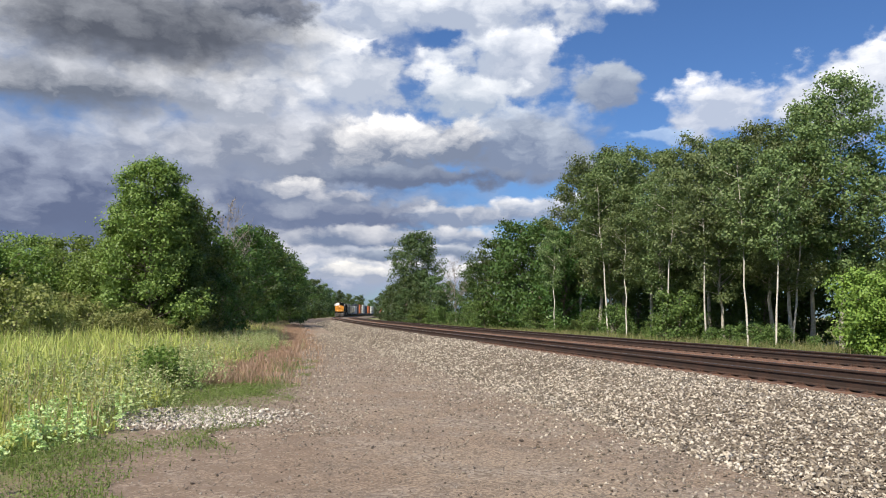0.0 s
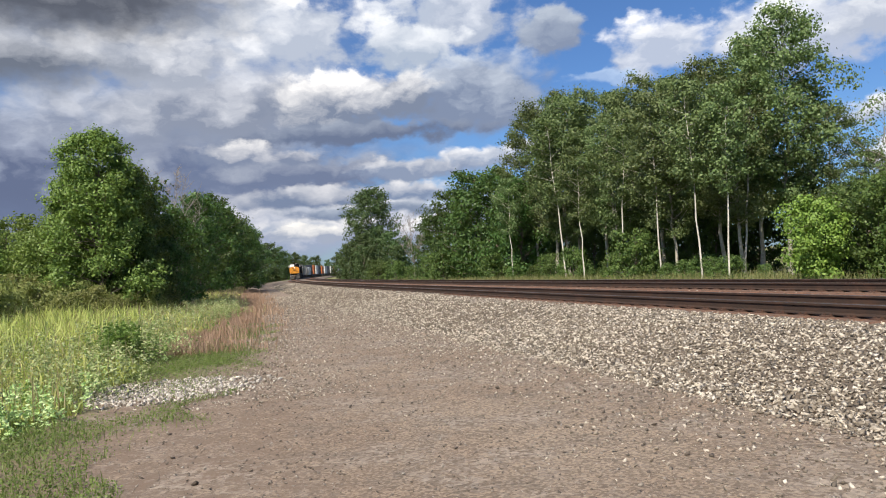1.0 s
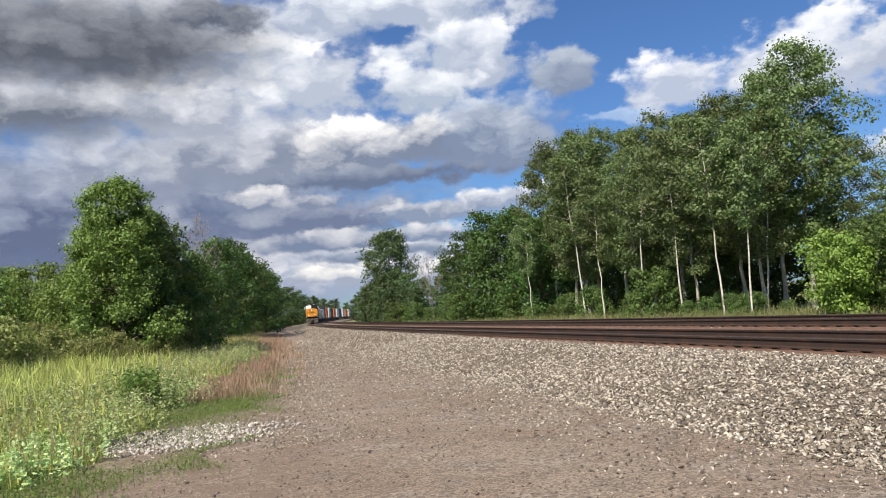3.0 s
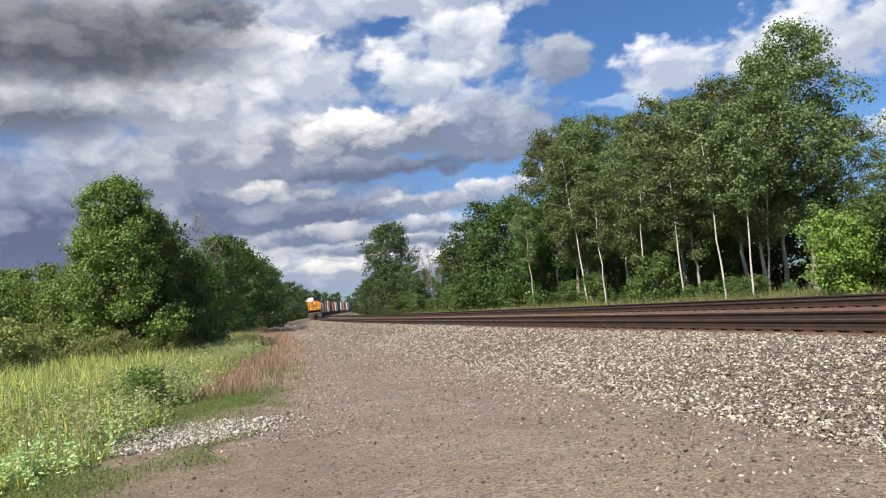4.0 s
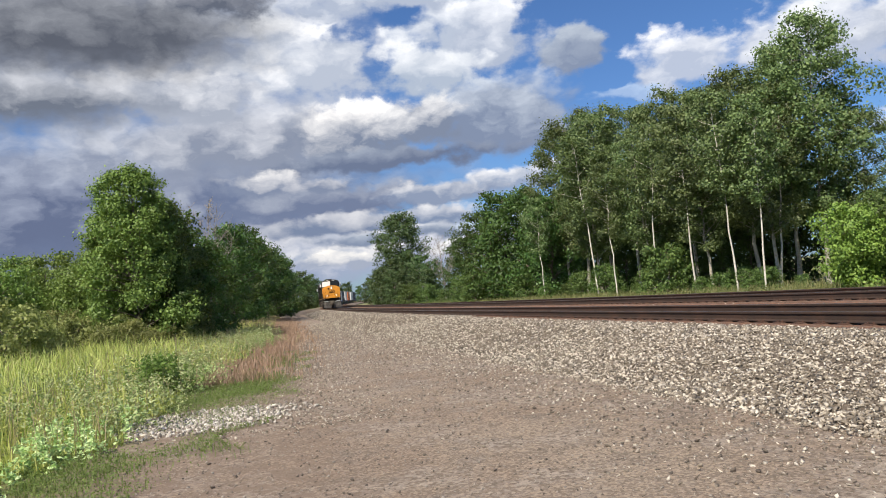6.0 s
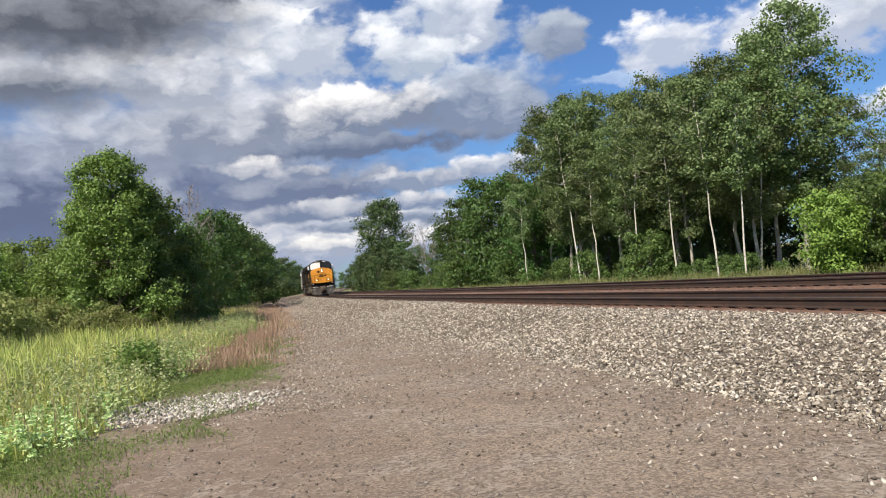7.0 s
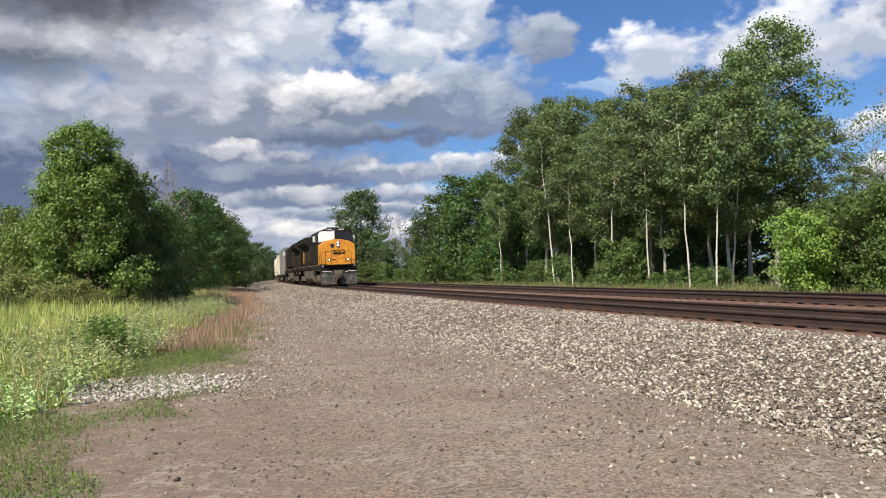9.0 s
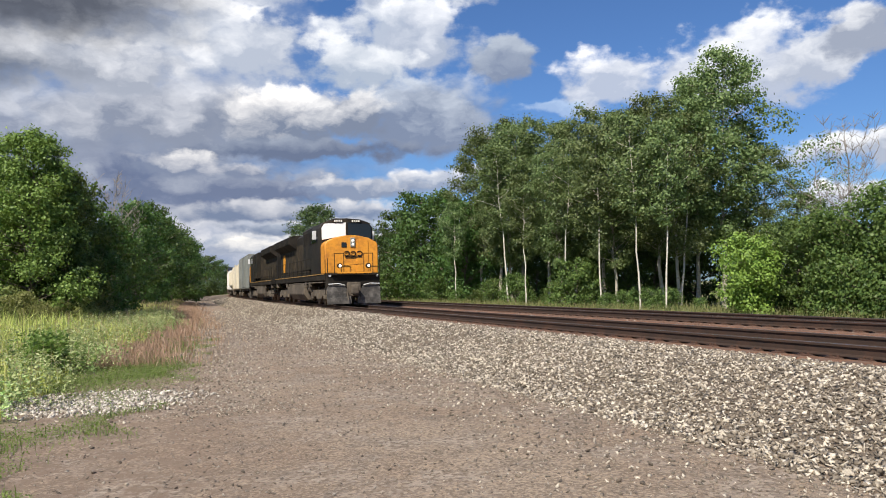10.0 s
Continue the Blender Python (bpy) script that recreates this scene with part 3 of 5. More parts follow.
# pebbles of the lot
n = 30000
u = 2 + 48 * rng0.random(n) ** 2.1
o = rng0.uniform(-11.5, -4.5, n)
peb = np.column_stack([spots(u, o), np.zeros(n)])
keep = np.hypot(peb[:, 0], peb[:, 1]) > 2.2
peb, pu = peb[keep], u[keep]
tagged(new("pebbles", strew("pebbles", peb, (0.004 + 0.016 * rng0.random(len(peb)) ** 3) * (1 + pu / 22), M["pebble"], 43, 0.35, SMALL)), "small grey and brown pebbles trodden into the lot", "pebbles", kind="stuff")
n = 520
u, o = 2 + 15 * rng0.random(n), rng0.uniform(-11, -4.9, n)
cl = np.column_stack([spots(u, o), np.zeros(n)])
far_enough = np.hypot(cl[:, 0], cl[:, 1]) > 3.5
cl = cl[far_enough]
tagged(new("earth_clods", strew("earth_clods", cl, 0.008 + 0.034 * rng0.random(len(cl)) ** 2.4, M["clod"], 45, 0.3)), "dark crumbled clods of earth lying on the lot", "clods", kind="stuff")
# a spill of white stone beside the weeds
n = 4200
turn_at, far_at = rng0.uniform(0, 6.283, n), rng0.random(n) ** .75
u, o = 12.1 + 1.3 * far_at * np.cos(turn_at), -10.75 + 1.25 * far_at * np.sin(turn_at) + rng0.normal(0, .30, n)
tagged(new("white_stone_spill", strew("white_stone_spill", np.column_stack([spots(u, o), np.zeros(n)]), .010 + .042 * rng0.random(n) ** 1.8, M["pale_stone"], 44)), "low spill of whitish broken limestone at the edge of the weeds", "stones", kind="stuff")

# ---------------------------------------------------------------- grass and weeds
def blades(name, places, heights, widths, material, seed, lean=0.35):
    rng = np.random.default_rng(seed)
    n = len(places)
    a, l = rng.uniform(0, 6.283, n), np.abs(rng.normal(0, lean, n)) * heights
    side = np.stack([np.cos(a), np.sin(a), 0 * a], -1) * widths[:, None]
    b = rng.uniform(0, 6.283, n)
    bend = np.stack([np.cos(b), np.sin(b), 0 * b], -1) * l[:, None]
    up = np.stack([0 * a, 0 * a, heights], -1)
    mid = places + up * .55 + bend * .3
    tip = places + up * (1 - .25 * (l / heights)[:, None]) + bend
    v = np.stack([places - side, places + side, mid - side * .7, mid + side * .7, tip], 1).reshape(-1, 3)
    k = np.arange(n)[:, None] * 5
    f = np.concatenate([k + [0, 1, 3], k + [0, 3, 2], k + [2, 3, 4]], 1).ravel()
    return quick_mesh(name, v, f, 3, material)


def meadow_edge(u):
    return np.interp(u, [4, 7, 11, 18, 26, 37, 75, 140], [-13.6, -13.0, -12.0, -11.2, -10.3, -9.4, -8.9, -8.9])


def scatter_grass(n, u0, u1, depth, seed, power=1.8):
    rng = np.random.default_rng(seed)
    u = u0 + (u1 - u0) * rng.random(n) ** power
    d = depth * rng.random(n) ** 1.4
    wob = 0.35 * np.sin(u * 1.9) + 0.25 * np.sin(u * 4.7 + 1)
    o = meadow_edge(u) + wob * 0.6 - d
    return np.column_stack([spots(u, o), np.zeros(n)]), u, d, rng


pl, u, d, rg = scatter_grass(80000, 5, 120, 15, 51)
h = rg.uniform(.22, .78, len(pl)) * np.interp(d, [0, .5, 2.5, 4.5, 8], [.45, .75, 1.0, 1.55, 1.8]) * (.80 + .34 * np.sin(pl[:, 0] * 1.3 + 1) * np.sin(pl[:, 1] * .9))
tagged(new("meadow_grass", blades("meadow_grass", pl, h, (.003 + .0007 * u) * rg.uniform(.7, 1.5, len(pl)), M["grass"], 52, .55)), "tall yellow-green meadow grass in full sun", "grass", kind="stuff")
pl, u, d, rg = scatter_grass(26000, 16, 70, 15, 56, 1.2)
tall = d > 2.6
pl, u, d = pl[tall], u[tall], d[tall]
tagged(new("tall_grass", blades("tall_grass", pl, rg.uniform(.5, 1.15, len(pl)) * np.interp(d, [2.6, 5], [.8, 1.1]), (.003 + .0007 * u), M["grass"], 57, .45)), "taller pale green grass at the back of the meadow", "grass", kind="stuff")
pl, u, d, rg = scatter_grass(9000, 10, 120, 15, 53, 1.4)
tagged(new("seeding_grass", blades("seeding_grass", pl, rg.uniform(.6, 1.0, len(pl)) * np.interp(d, [0, 3, 8], [.8, 1.1, 1.45]), (.002 + .0003 * u), M["grass_tan"], 54)), "tan seed heads standing above the meadow grass", "grass", kind="stuff")
n = 26000
u = 17 + 85 * rng0.random(n) ** 1.5
o = meadow_edge(u) + np.abs(rng0.normal(0, 1.0, n)) - 0.3
tagged(new("dry_grass", blades("dry_grass", np.column_stack([spots(u, o), np.zeros(n)]), rng0.uniform(.04, .34, n), .0025 + .0003 * u, M["grass_dry"], 55, .6)), "reddish dry grass between meadow and lot", "grass", kind="stuff")


def leaf_quads(centres, sizes, rng, flat=0.0, long=1.5, facing=None):
    """Pointed leaves: four corners each, at the centres, turned at random; flat > 0 lays them level."""
    n = len(centres)
    a = rng.normal(size=(n, 3))
    a /= np.linalg.norm(a, axis=1)[:, None]
    b = rng.normal(size=(n, 3))
    if facing is not None:                # the blades look outwards from their clump
        a -= facing * np.sum(a * facing, 1)[:, None]
        b = np.cross(facing, a)
    elif flat:
        a[:, 2] *= 1 - flat
        b[:, 2] *= 1 - flat
    b -= a * np.sum(a * b, 1)[:, None] / np.sum(a * a, 1)[:, None]
    b /= np.linalg.norm(b, axis=1)[:, None] + 1e-9
    a /= np.linalg.norm(a, axis=1)[:, None] + 1e-9
    s = sizes[:, None]
    return np.stack([centres - a * s * long * .5, centres + b * s * .5 - a * s * .1, centres + a * s * long * .5, centres - b * s * .5 - a * s * .1], 1).reshape(-1, 3)


def leaf_mesh(name, centres, sizes, material, seed, flat=0.0, long=1.5, facing=None):
    v = leaf_quads(centres, sizes, np.random.default_rng(seed), flat, long, facing)
    return quick_mesh(name, v, np.arange(len(v)), 4, material)


def weeds(name, stems, low, high, leaf, material, seed, label, per=26, spread=.09):
    """Upright leafy weeds: leaves in whorls up each stem."""
    rng = np.random.default_rng(seed)
    h = rng.uniform(low, high, len(stems))
    f = rng.random((len(stems), per)) ** .8
    a = rng.uniform(0, 6.283, f.shape)
    rr = spread * (1.15 - f) * rng.uniform(.4, 1.2, f.shape)
    c = np.stack([stems[:, None, 0] + rr * np.cos(a), stems[:, None, 1] + rr * np.sin(a), f * h[:, None]], -1).reshape(-1, 3)
    tagged(new(name, leaf_mesh(name, c, leaf * rng.uniform(.7, 1.3, len(c)), material, seed + 1, 0.5, 2.0)), label, "weeds", kind="stuff")


def clumped(n, u0, u1, depth, seed, knots, spread):
    """Stems gathered round a number of knots in the meadow."""
    pl, u, d, rg = scatter_grass(knots, u0, u1, depth, seed, 1.3)
    at = pl[rg.integers(0, knots, n)]
    return at + np.column_stack([rg.normal(0, spread, (n, 2)), np.zeros(n)])


weeds("pale_weeds", clumped(1500, 12, 46, 3.8, 61, 90, .40), .35, .85, .029, M["weed"], 62, "pale green leafy weeds along the meadow's edge", 34, .13)
weeds("silvery_weeds", clumped(300, 6, 20, 0.8, 63, 40, .22), .12, .42, .030, M["weed"], 64, "low silvery-leaved weeds at the lot's edge", 30, .10)
weeds("green_weeds", clumped(700, 6, 34, 5.5, 68, 60, .38), .2, .55, .028, M["clover"], 69, "leafy mid-green weeds standing in the meadow", 34, .13)
knot = spot(16.6, float(meadow_edge(16.6)) - .5)
stems = np.column_stack([np.random.default_rng(71).normal(0, .26, (110, 2)) + np.array(knot[:2]), np.zeros(110)])
weeds("tall_weed_clump", stems, .45, .95, .040, M["leaf_fresh"], 72, "tall dark green clump of weeds at the meadow's edge", 40, .15)
pl, u, d, rg = scatter_grass(700, 18, 60, 13, 73, 1.1)
stalk = d > 6
tagged(new("dry_stalks", blades("dry_stalks", pl[stalk], rg.uniform(.9, 1.6, stalk.sum()), .004 + .0003 * u[stalk], M["grass_tan"], 74, .25)), "tall dry brown stalks at the back of the meadow", "weeds", kind="stuff")
pl, u, d, rg = scatter_grass(500, 6, 30, 5, 65, 1.2)
c = pl + np.stack([0 * u, 0 * u, rg.uniform(.35, .6, len(u))], -1)
tagged(new("yellow_flowers", leaf_mesh("yellow_flowers", c, rg.uniform(.015, .03, len(c)), M["flower"], 66, .7, 1.0)), "small yellow flowers in the grass", "flowers", kind="stuff")
n = 100000
u = 4 + 23 * rng0.random(n) ** 1.15
o = meadow_edge(u) + 2.4 * rng0.random(n) ** 1.2 - 0.3 + 0.35 * np.sin(u * 2.3)
pl = spots(u, o)
thin = np.sin(pl[:, 0] * 2.1) * np.sin(pl[:, 1] * 1.7 + 1) + rng0.normal(0, .35, n) > -0.12
bare = ((u - 12.1) / 1.3) ** 2 + ((o + 10.75) / 1.15) ** 2 < 1
thin &= ~bare | (rng0.random(n) < .22)
c = np.column_stack([pl, rng0.uniform(.008, .07, n)])[thin]
dense = np.column_stack([spots(rng0.normal(16.2, 1.5, 16000), rng0.normal(-10.4, .55, 16000)), rng0.uniform(.01, .11, 16000)])
c = np.concatenate([c, dense])
tagged(new("clover", leaf_mesh("clover", c, rng0.uniform(.009, .024, len(c)), M["clover"], 67, .6, 1.2)), "low green clover and weeds creeping over the lot's edge", "weeds", kind="stuff")
sod = np.column_stack([pl, np.zeros(n)])[thin][::4]
tagged(new("short_turf", blades("short_turf", sod, rng0.uniform(.03, .14, len(sod)), rng0.uniform(.002, .005, len(sod)), M["clover"], 75, .8)), "short grass tufts among the clover", "grass", kind="stuff")

n = 34000
u = 2 + 110 * rng0.random(n) ** 1.4
o = SECOND + 4.2 + 6.5 * rng0.random(n)
tagged(new("verge_grass", blades("verge_grass", np.column_stack([spots(u, o), np.zeros(n)]), rng0.uniform(.2, .75, n), .003 + .0004 * u, M["verge"], 58, .6)), "rough green and tan grass along the foot of the wood", "grass", kind="stuff")

# ---------------------------------------------------------------- trees and bushes
def limb(verts, faces, pts, radii, seg=6):
    base = len(verts)
    for i, (p, r) in enumerate(zip(pts, radii)):
        d = (pts[min(i + 1, len(pts) - 1)] - pts[max(i - 1, 0)]).normalized()
        q = d.to_track_quat("Z", "Y")
        for k in range(seg):
            a = 6.2832 * k / seg
            verts.append(p + q @ Vector((math.cos(a) * r, math.sin(a) * r, 0)))
    for i in range(len(pts) - 1):
        for k in range(seg):
            a, b = base + i * seg + k, base + i * seg + (k + 1) % seg
            faces.append((a, b, b + seg, a + seg))


def wander(r, start, end, steps, jit):
    out = []
    for i in range(steps + 1):
        f = i / steps
        j = jit * math.sin(f * 3.14)
        out.append(start.lerp(end, f) + Vector((r.uniform(-j, j), r.uniform(-j, j), r.uniform(-j, j) * .4)))
    return out


def profile(kind, g):
    """How far a crown reaches, from its foot (g = 0) to its top (g = 1), as a share of its radius."""
    if kind == "cone":
        return .26 + .74 * (1 - g) ** .62
    if kind == "ball":
        return .25 + .75 * math.sqrt(max(0, 1 - (2 * g - 1) ** 2))
    if kind == "bush":
        return .35 + .65 * math.sqrt(max(0, 1 - (1.25 * g - .25) ** 2))
    rising = min(1, .42 + 1.15 * g)
    return rising * (.22 + .78 * math.sqrt(max(0, 1 - max(0, (g - .45) / .55) ** 2)))


def make_tree(name, seed, height, crown_low, radius, leaves, leaf, bark, leaf_mat, label, category, trunk=0.16, limbs=26, lean=0.6, kind="dome", clump=0.34, bare=False, crook=.022, sprays=7, rise=(.25, .95)):
    """A tapered trunk with limbs, and a crown of leaves gathered in small sprays along the outer half of the limbs."""
    r, rng = random.Random(seed), np.random.default_rng(seed)
    tree = tagged(new(name), label, category)
    verts, faces = [], []
    top = Vector((r.uniform(-lean, lean), r.uniform(-lean, lean), height * .95))
    stem = wander(r, Vector((0, 0, -.1)), top, 9, height * crook)
    limb(verts, faces, stem, [trunk * (1 - .9 * i / 9) * (1.25 if i == 0 else 1) for i in range(10)], 8 if height > 11 else 6)
    tips = []
    lumps = [(r.uniform(0, 6.28), r.uniform(0, 6.28)) for _ in range(3)]
    for i in range(limbs):
        g = ((i + r.random()) / limbs) ** .9
        a = i * 2.4 + r.uniform(-.7, .7)
        uneven = 1 + .17 * math.sin(2 * a + lumps[0][0] + 5 * g) + .13 * math.sin(3 * a + lumps[1][0] - 9 * g)
        reach = radius * profile(kind, g) * uneven * r.uniform(.62, 1.08)
        z = height * (crown_low + (1 - crown_low) * g * .97)
        up = r.uniform(1.3, 2.4) if bare else r.uniform(*rise)
        f = min(.97, max(crown_low * .75, (z - reach * up) / (height * .95)))
        k = min(8, int(f * 9))
        at = stem[k].lerp(stem[k + 1], min(1, f * 9 - k))
        end = Vector((at.x + math.cos(a) * reach, at.y + math.sin(a) * reach, z))
        w = wander(r, at, end, 4, reach * .12)
        thick = trunk * (.32 if bare else .34) * (1 - f * .6)
        limb(verts, faces, w, [max(.008 if bare else .011, thick * (1 - .85 * j / 4)) for j in range(5)], 4)
        for n in range(16 if bare else 2 if height > 13 else 1):
            b = w[r.choice((2, 3, 4) if bare else (2, 3))]
            e2 = b + Vector((r.uniform(-1, 1), r.uniform(-1, 1), r.uniform(.3, 1.3) if bare else r.uniform(-.2, .8))) * reach * (.45 if bare else .4)
            limb(verts, faces, wander(r, b, e2, 2 if bare else 3, reach * .05), [.013, .010, .005] if bare else [.016, .012, .009, .005], 3)
            tips.append((e2, .9))
        tips.append((end, 1.0))
        for n in range(sprays):
            b = w[2].lerp(end, r.random() ** .7)
            q = Vector((r.gauss(0, 1), r.gauss(0, 1), r.gauss(0, .75))) * max(.18, reach * .13)
            tips.append((b + q, r.uniform(.35, 1.0)))
    tips.append((top, .8))
    t = new("trunk", mesh_of("trunk", verts, faces, [bark], True))
    t.parent = tree
    if leaves:
        w = np.array([x[1] for x in tips])
        pick = rng.choice(len(tips), leaves, p=w / w.sum())
        base = np.array([x[0][:] for x in tips])[pick]
        g = rng.normal(size=(leaves, 3))
        c = base + g * (clump * (.45 + .55 * w[pick]))[:, None] * np.array([.78, .78, .5])
        c[:, 2] = np.clip(c[:, 2], .05, height * 1.02)
        g /= np.linalg.norm(g, axis=1)[:, None]
        face = .95 * g + .4 * (c * np.array([1, 1, 0])) / radius + np.array([0, 0, .3]) + rng.normal(0, .55, (leaves, 3))
        face /= np.linalg.norm(face, axis=1)[:, None]
        crown = new("crown", leaf_mesh("crown", c, leaf * rng.uniform(.65, 1.4, leaves), leaf_mat, seed + 1, .25, 1.35, face))
        crown.parent = tree
    return tree


def plant(models, where, spin, size, group=None, lift=1.0):
    """A copy of a model tree, turned and scaled."""
    t = copy_thing(models, Matrix.Translation(where) @ Matrix.Rotation(spin, 4, "Z"))
    t.scale = (size, size, size * lift)
    if group:
        tagged(t, group=group)
    return t


rt = random.Random(77)
STORE = []


def model(*a, **k):
    t = make_tree(*a, **k)
    STORE.append(t)
    return t


ASPEN = [model("aspen_tree", 100 + i, 14, .27, 3.0, 21000, .105, M["bark_pale"], M["leaf_aspen"], "tall aspen with a slender pale trunk and grey-green crown", "tree", .14, 46, .9, "dome", .40, crook=.010, sprays=4) for i in range(4)]
BIRCH = [model("birch_tree", 110 + i, 12, .46, 1.7, 6500, .11, M["bark_white"] if i else M["bark_pale"], M["leaf_aspen"], "slender birch with a bare white trunk and a high crown", "tree", .066, 26, 1.5, "dome", .34, crook=.014) for i in range(3)]
OAK = [model("broadleaf_tree", 120 + i, 10, .05, 3.3, 42000, .092, M["bark"], M["leaf_fresh"], "broad leafy tree, green down to the ground", "tree", .17, 92, .4, "cone", .34, sprays=5) for i in range(2)]
LOW = [model("broadleaf_tree", 130 + i, 5, .04, 2.2, 12000, .085, M["bark"], M["leaf_fresh"], "low leafy tree, green down to the ground", "tree", .09, 46, .4, "bush" if i else "dome", .30) for i in range(3)]
GREEN = [model("broadleaf_tree", 136 + i, 5, .04, 2.2, 13000, .090, M["bark"], M["leaf_green"], "low green leafy tree beside the line", "tree", .09, 46, .4, "bush", .30) for i in range(2)]
DARK = [model("broadleaf_tree", 140 + i, 10, .05, 3.3, 9500, .165, M["bark"], M["leaf_dark"], "dark green broad tree in the edge of the wood", "tree", .17, 44, .5, "bush" if i else "dome", .5) for i in range(3)]
FAR = [model("broadleaf_tree", 160 + i, 12, .05, 4.0, 4300, .31, M["bark"], M["leaf_far"], "leafy tree of the far wood beside the line", "tree", .2, 26, .5, "bush" if i else "dome", .75) for i in range(3)]
ROUND = model("round_tree", 170, 14.6, .40, 4.0, 11000, .20, M["bark"], M["leaf_far"], "tall round-headed tree standing above a thicket", "tree", .2, 60, .3, "ball", .55)
BUSH = [model("bush", 180 + i, 3, .03, 1.5, 4200, .100, M["bark"], M["leaf_green"], "dense green bush at the foot of the wood", "bush", .05, 28, .3, "bush", .26) for i in range(3)]
OLIVE = [model("bush", 186 + i, 3, .03, 1.7, 6000, .09, M["bark"], M["leaf_olive"], "olive-green shrub at the back of the meadow", "bush", .05, 28, .3, "bush", .26) for i in range(2)]
LIME = [model("bush", 190 + i, 3.6, .03, 1.25, 13000, .078, M["bark"], M["leaf_lime"], "bright yellow-green bush standing before the wood", "bush", .05, 34, .2, "dome", .27) for i in range(1)]
BARE = [model("bare_tree", 200 + i, 10, .38, 1.9, 0, .1, M["bark_grey"], None, "leafless grey tree with fine upright branches", "tree", .085, 30, .4, "ball", .5, True) for i in range(2)]
SPARSE = model("dying_tree", 205, 10, .36, 1.9, 1500, .10, M["bark_grey"], M["leaf_aspen"], "dying grey tree with a few remaining leaves", "tree", .085, 26, .5, "dome", .4)


def wood(models, az, dist, tall, nominal, group=None, lift=1.0):
    return plant(rt.choice(models), bearing(az, dist), rt.uniform(0, 6.28), tall / nominal, group, lift)


RIGHT, LEFT = "trees of the wood beyond the tracks", "trees of the wood beside the meadow"
# the tall stand beyond the tracks: bearing, distance, height
for a, d, h in ((25.6, 46, 6.4), (22.9, 44, 9.0), (20.4, 44, 14.4), (18.6, 46, 13.8), (16.2, 45, 12.6), (14.2, 49, 12.6), (12.0, 50, 13.4), (10.0, 52, 12.8)):
    wood(ASPEN, a, d, h, 14, RIGHT)
for a, d, h in ((8.0, 55, 14.0), (6.2, 58, 14.2), (4.2, 61, 15.2), (2.8, 64, 14.6), (17.4, 41, 10.5), (13.0, 44, 10.0), (9.0, 50, 10.5), (5.2, 57, 11.0)):
    wood(ASPEN, a, d, h, 14, RIGHT)
# slender birches at its front
for a, d, h in ((16.4, 37, 9.5), (14.6, 38, 10), (17.4, 40, 11), (11.8, 43, 10.5), (6.2, 49, 9), (4.9, 53, 12), (0.9, 60, 8.5), (9.0, 47, 10.5)):
    wood(BIRCH, a, d, h, 12, RIGHT)
# the wood behind them
for i in range(16):
    a = -4 + i * 2.3
    d = 31 / math.sin(radians(a + 21.5)) * rt.uniform(1.0, 1.25)
    wood(DARK, a + rt.uniform(-.6, .6), d, rt.uniform(7.5, 9.5) * (1 if a < 21 else .55), 10, RIGHT)
# shaded undergrowth among the trunks
for i in range(11):
    a = -2.2 + i * 1.75
    d = 28.3 / math.sin(radians(a + 21.5)) * rt.uniform(1.0, 1.08)
    wood(DARK, a + rt.uniform(-.5, .5), d, rt.uniform(3.6, 5.6), 10, RIGHT, 1.15)
for a, d, h in ((0.2, 68, 10.4), (-1.6, 70, 10.6), (-3.2, 75, 9.4), (1.6, 64, 9.0), (-4.6, 82, 7.5), (-5.8, 96, 6.0)):
    wood(DARK, a, d, h, 10, RIGHT)
plant(BARE[0], bearing(-6.5, 92), 0.4, .86, RIGHT)
plant(BARE[1], bearing(-5.6, 97), 2.1, .72, RIGHT)
plant(BARE[1], bearing(28.3, 43), 1.0, 1.00, RIGHT)
plant(SPARSE, bearing(26.9, 42), 1.0, .90, RIGHT)
# the round tree farther along, and the thicket round its foot
plant(ROUND, bearing(-9.6, 118), .4, 1.0, RIGHT)
for a, d, h in ((-10.6, 112, 7.2), (-9.4, 114, 8.2), (-8.4, 110, 7.4), (-7.4, 105, 6.2), (-11.4, 122, 6.2), (-9.4, 104, 5.4), (-8.0, 102, 5.0), (-10.3, 105, 5.2), (-12.2, 150, 5.8), (-11.7, 140, 6)):
    wood(FAR, a, d, h, 12, RIGHT)
# bushes along the foot of the stand
for i in range(30):
    a = -9.5 + i * 1.32 + rt.uniform(-.5, .5)
    d = (23.2 + rt.uniform(-.8, 1.5)) / math.sin(radians(a + 21.5)) * (1 if a > -4 else .93)
    if 19.5 < a < 24:
        continue
    wood(BUSH, a, d, (rt.uniform(.7, 1.7) if 12 < a < 19 else rt.uniform(.9, 3.1)) * (1 + max(0, -a) * .05), 3, "bushes along the wood")
plant(LIME[0], bearing(22.1, 30.5), .5, .92, "bushes along the wood")
for a, d, h in ((25.4, 32, 3.9), (28.0, 31, 4.2), (31.0, 30, 4.8), (33.5, 28, 4.6), (24.2, 33.5, 3.8)):
    wood(GREEN, a, d, h, 5, RIGHT)
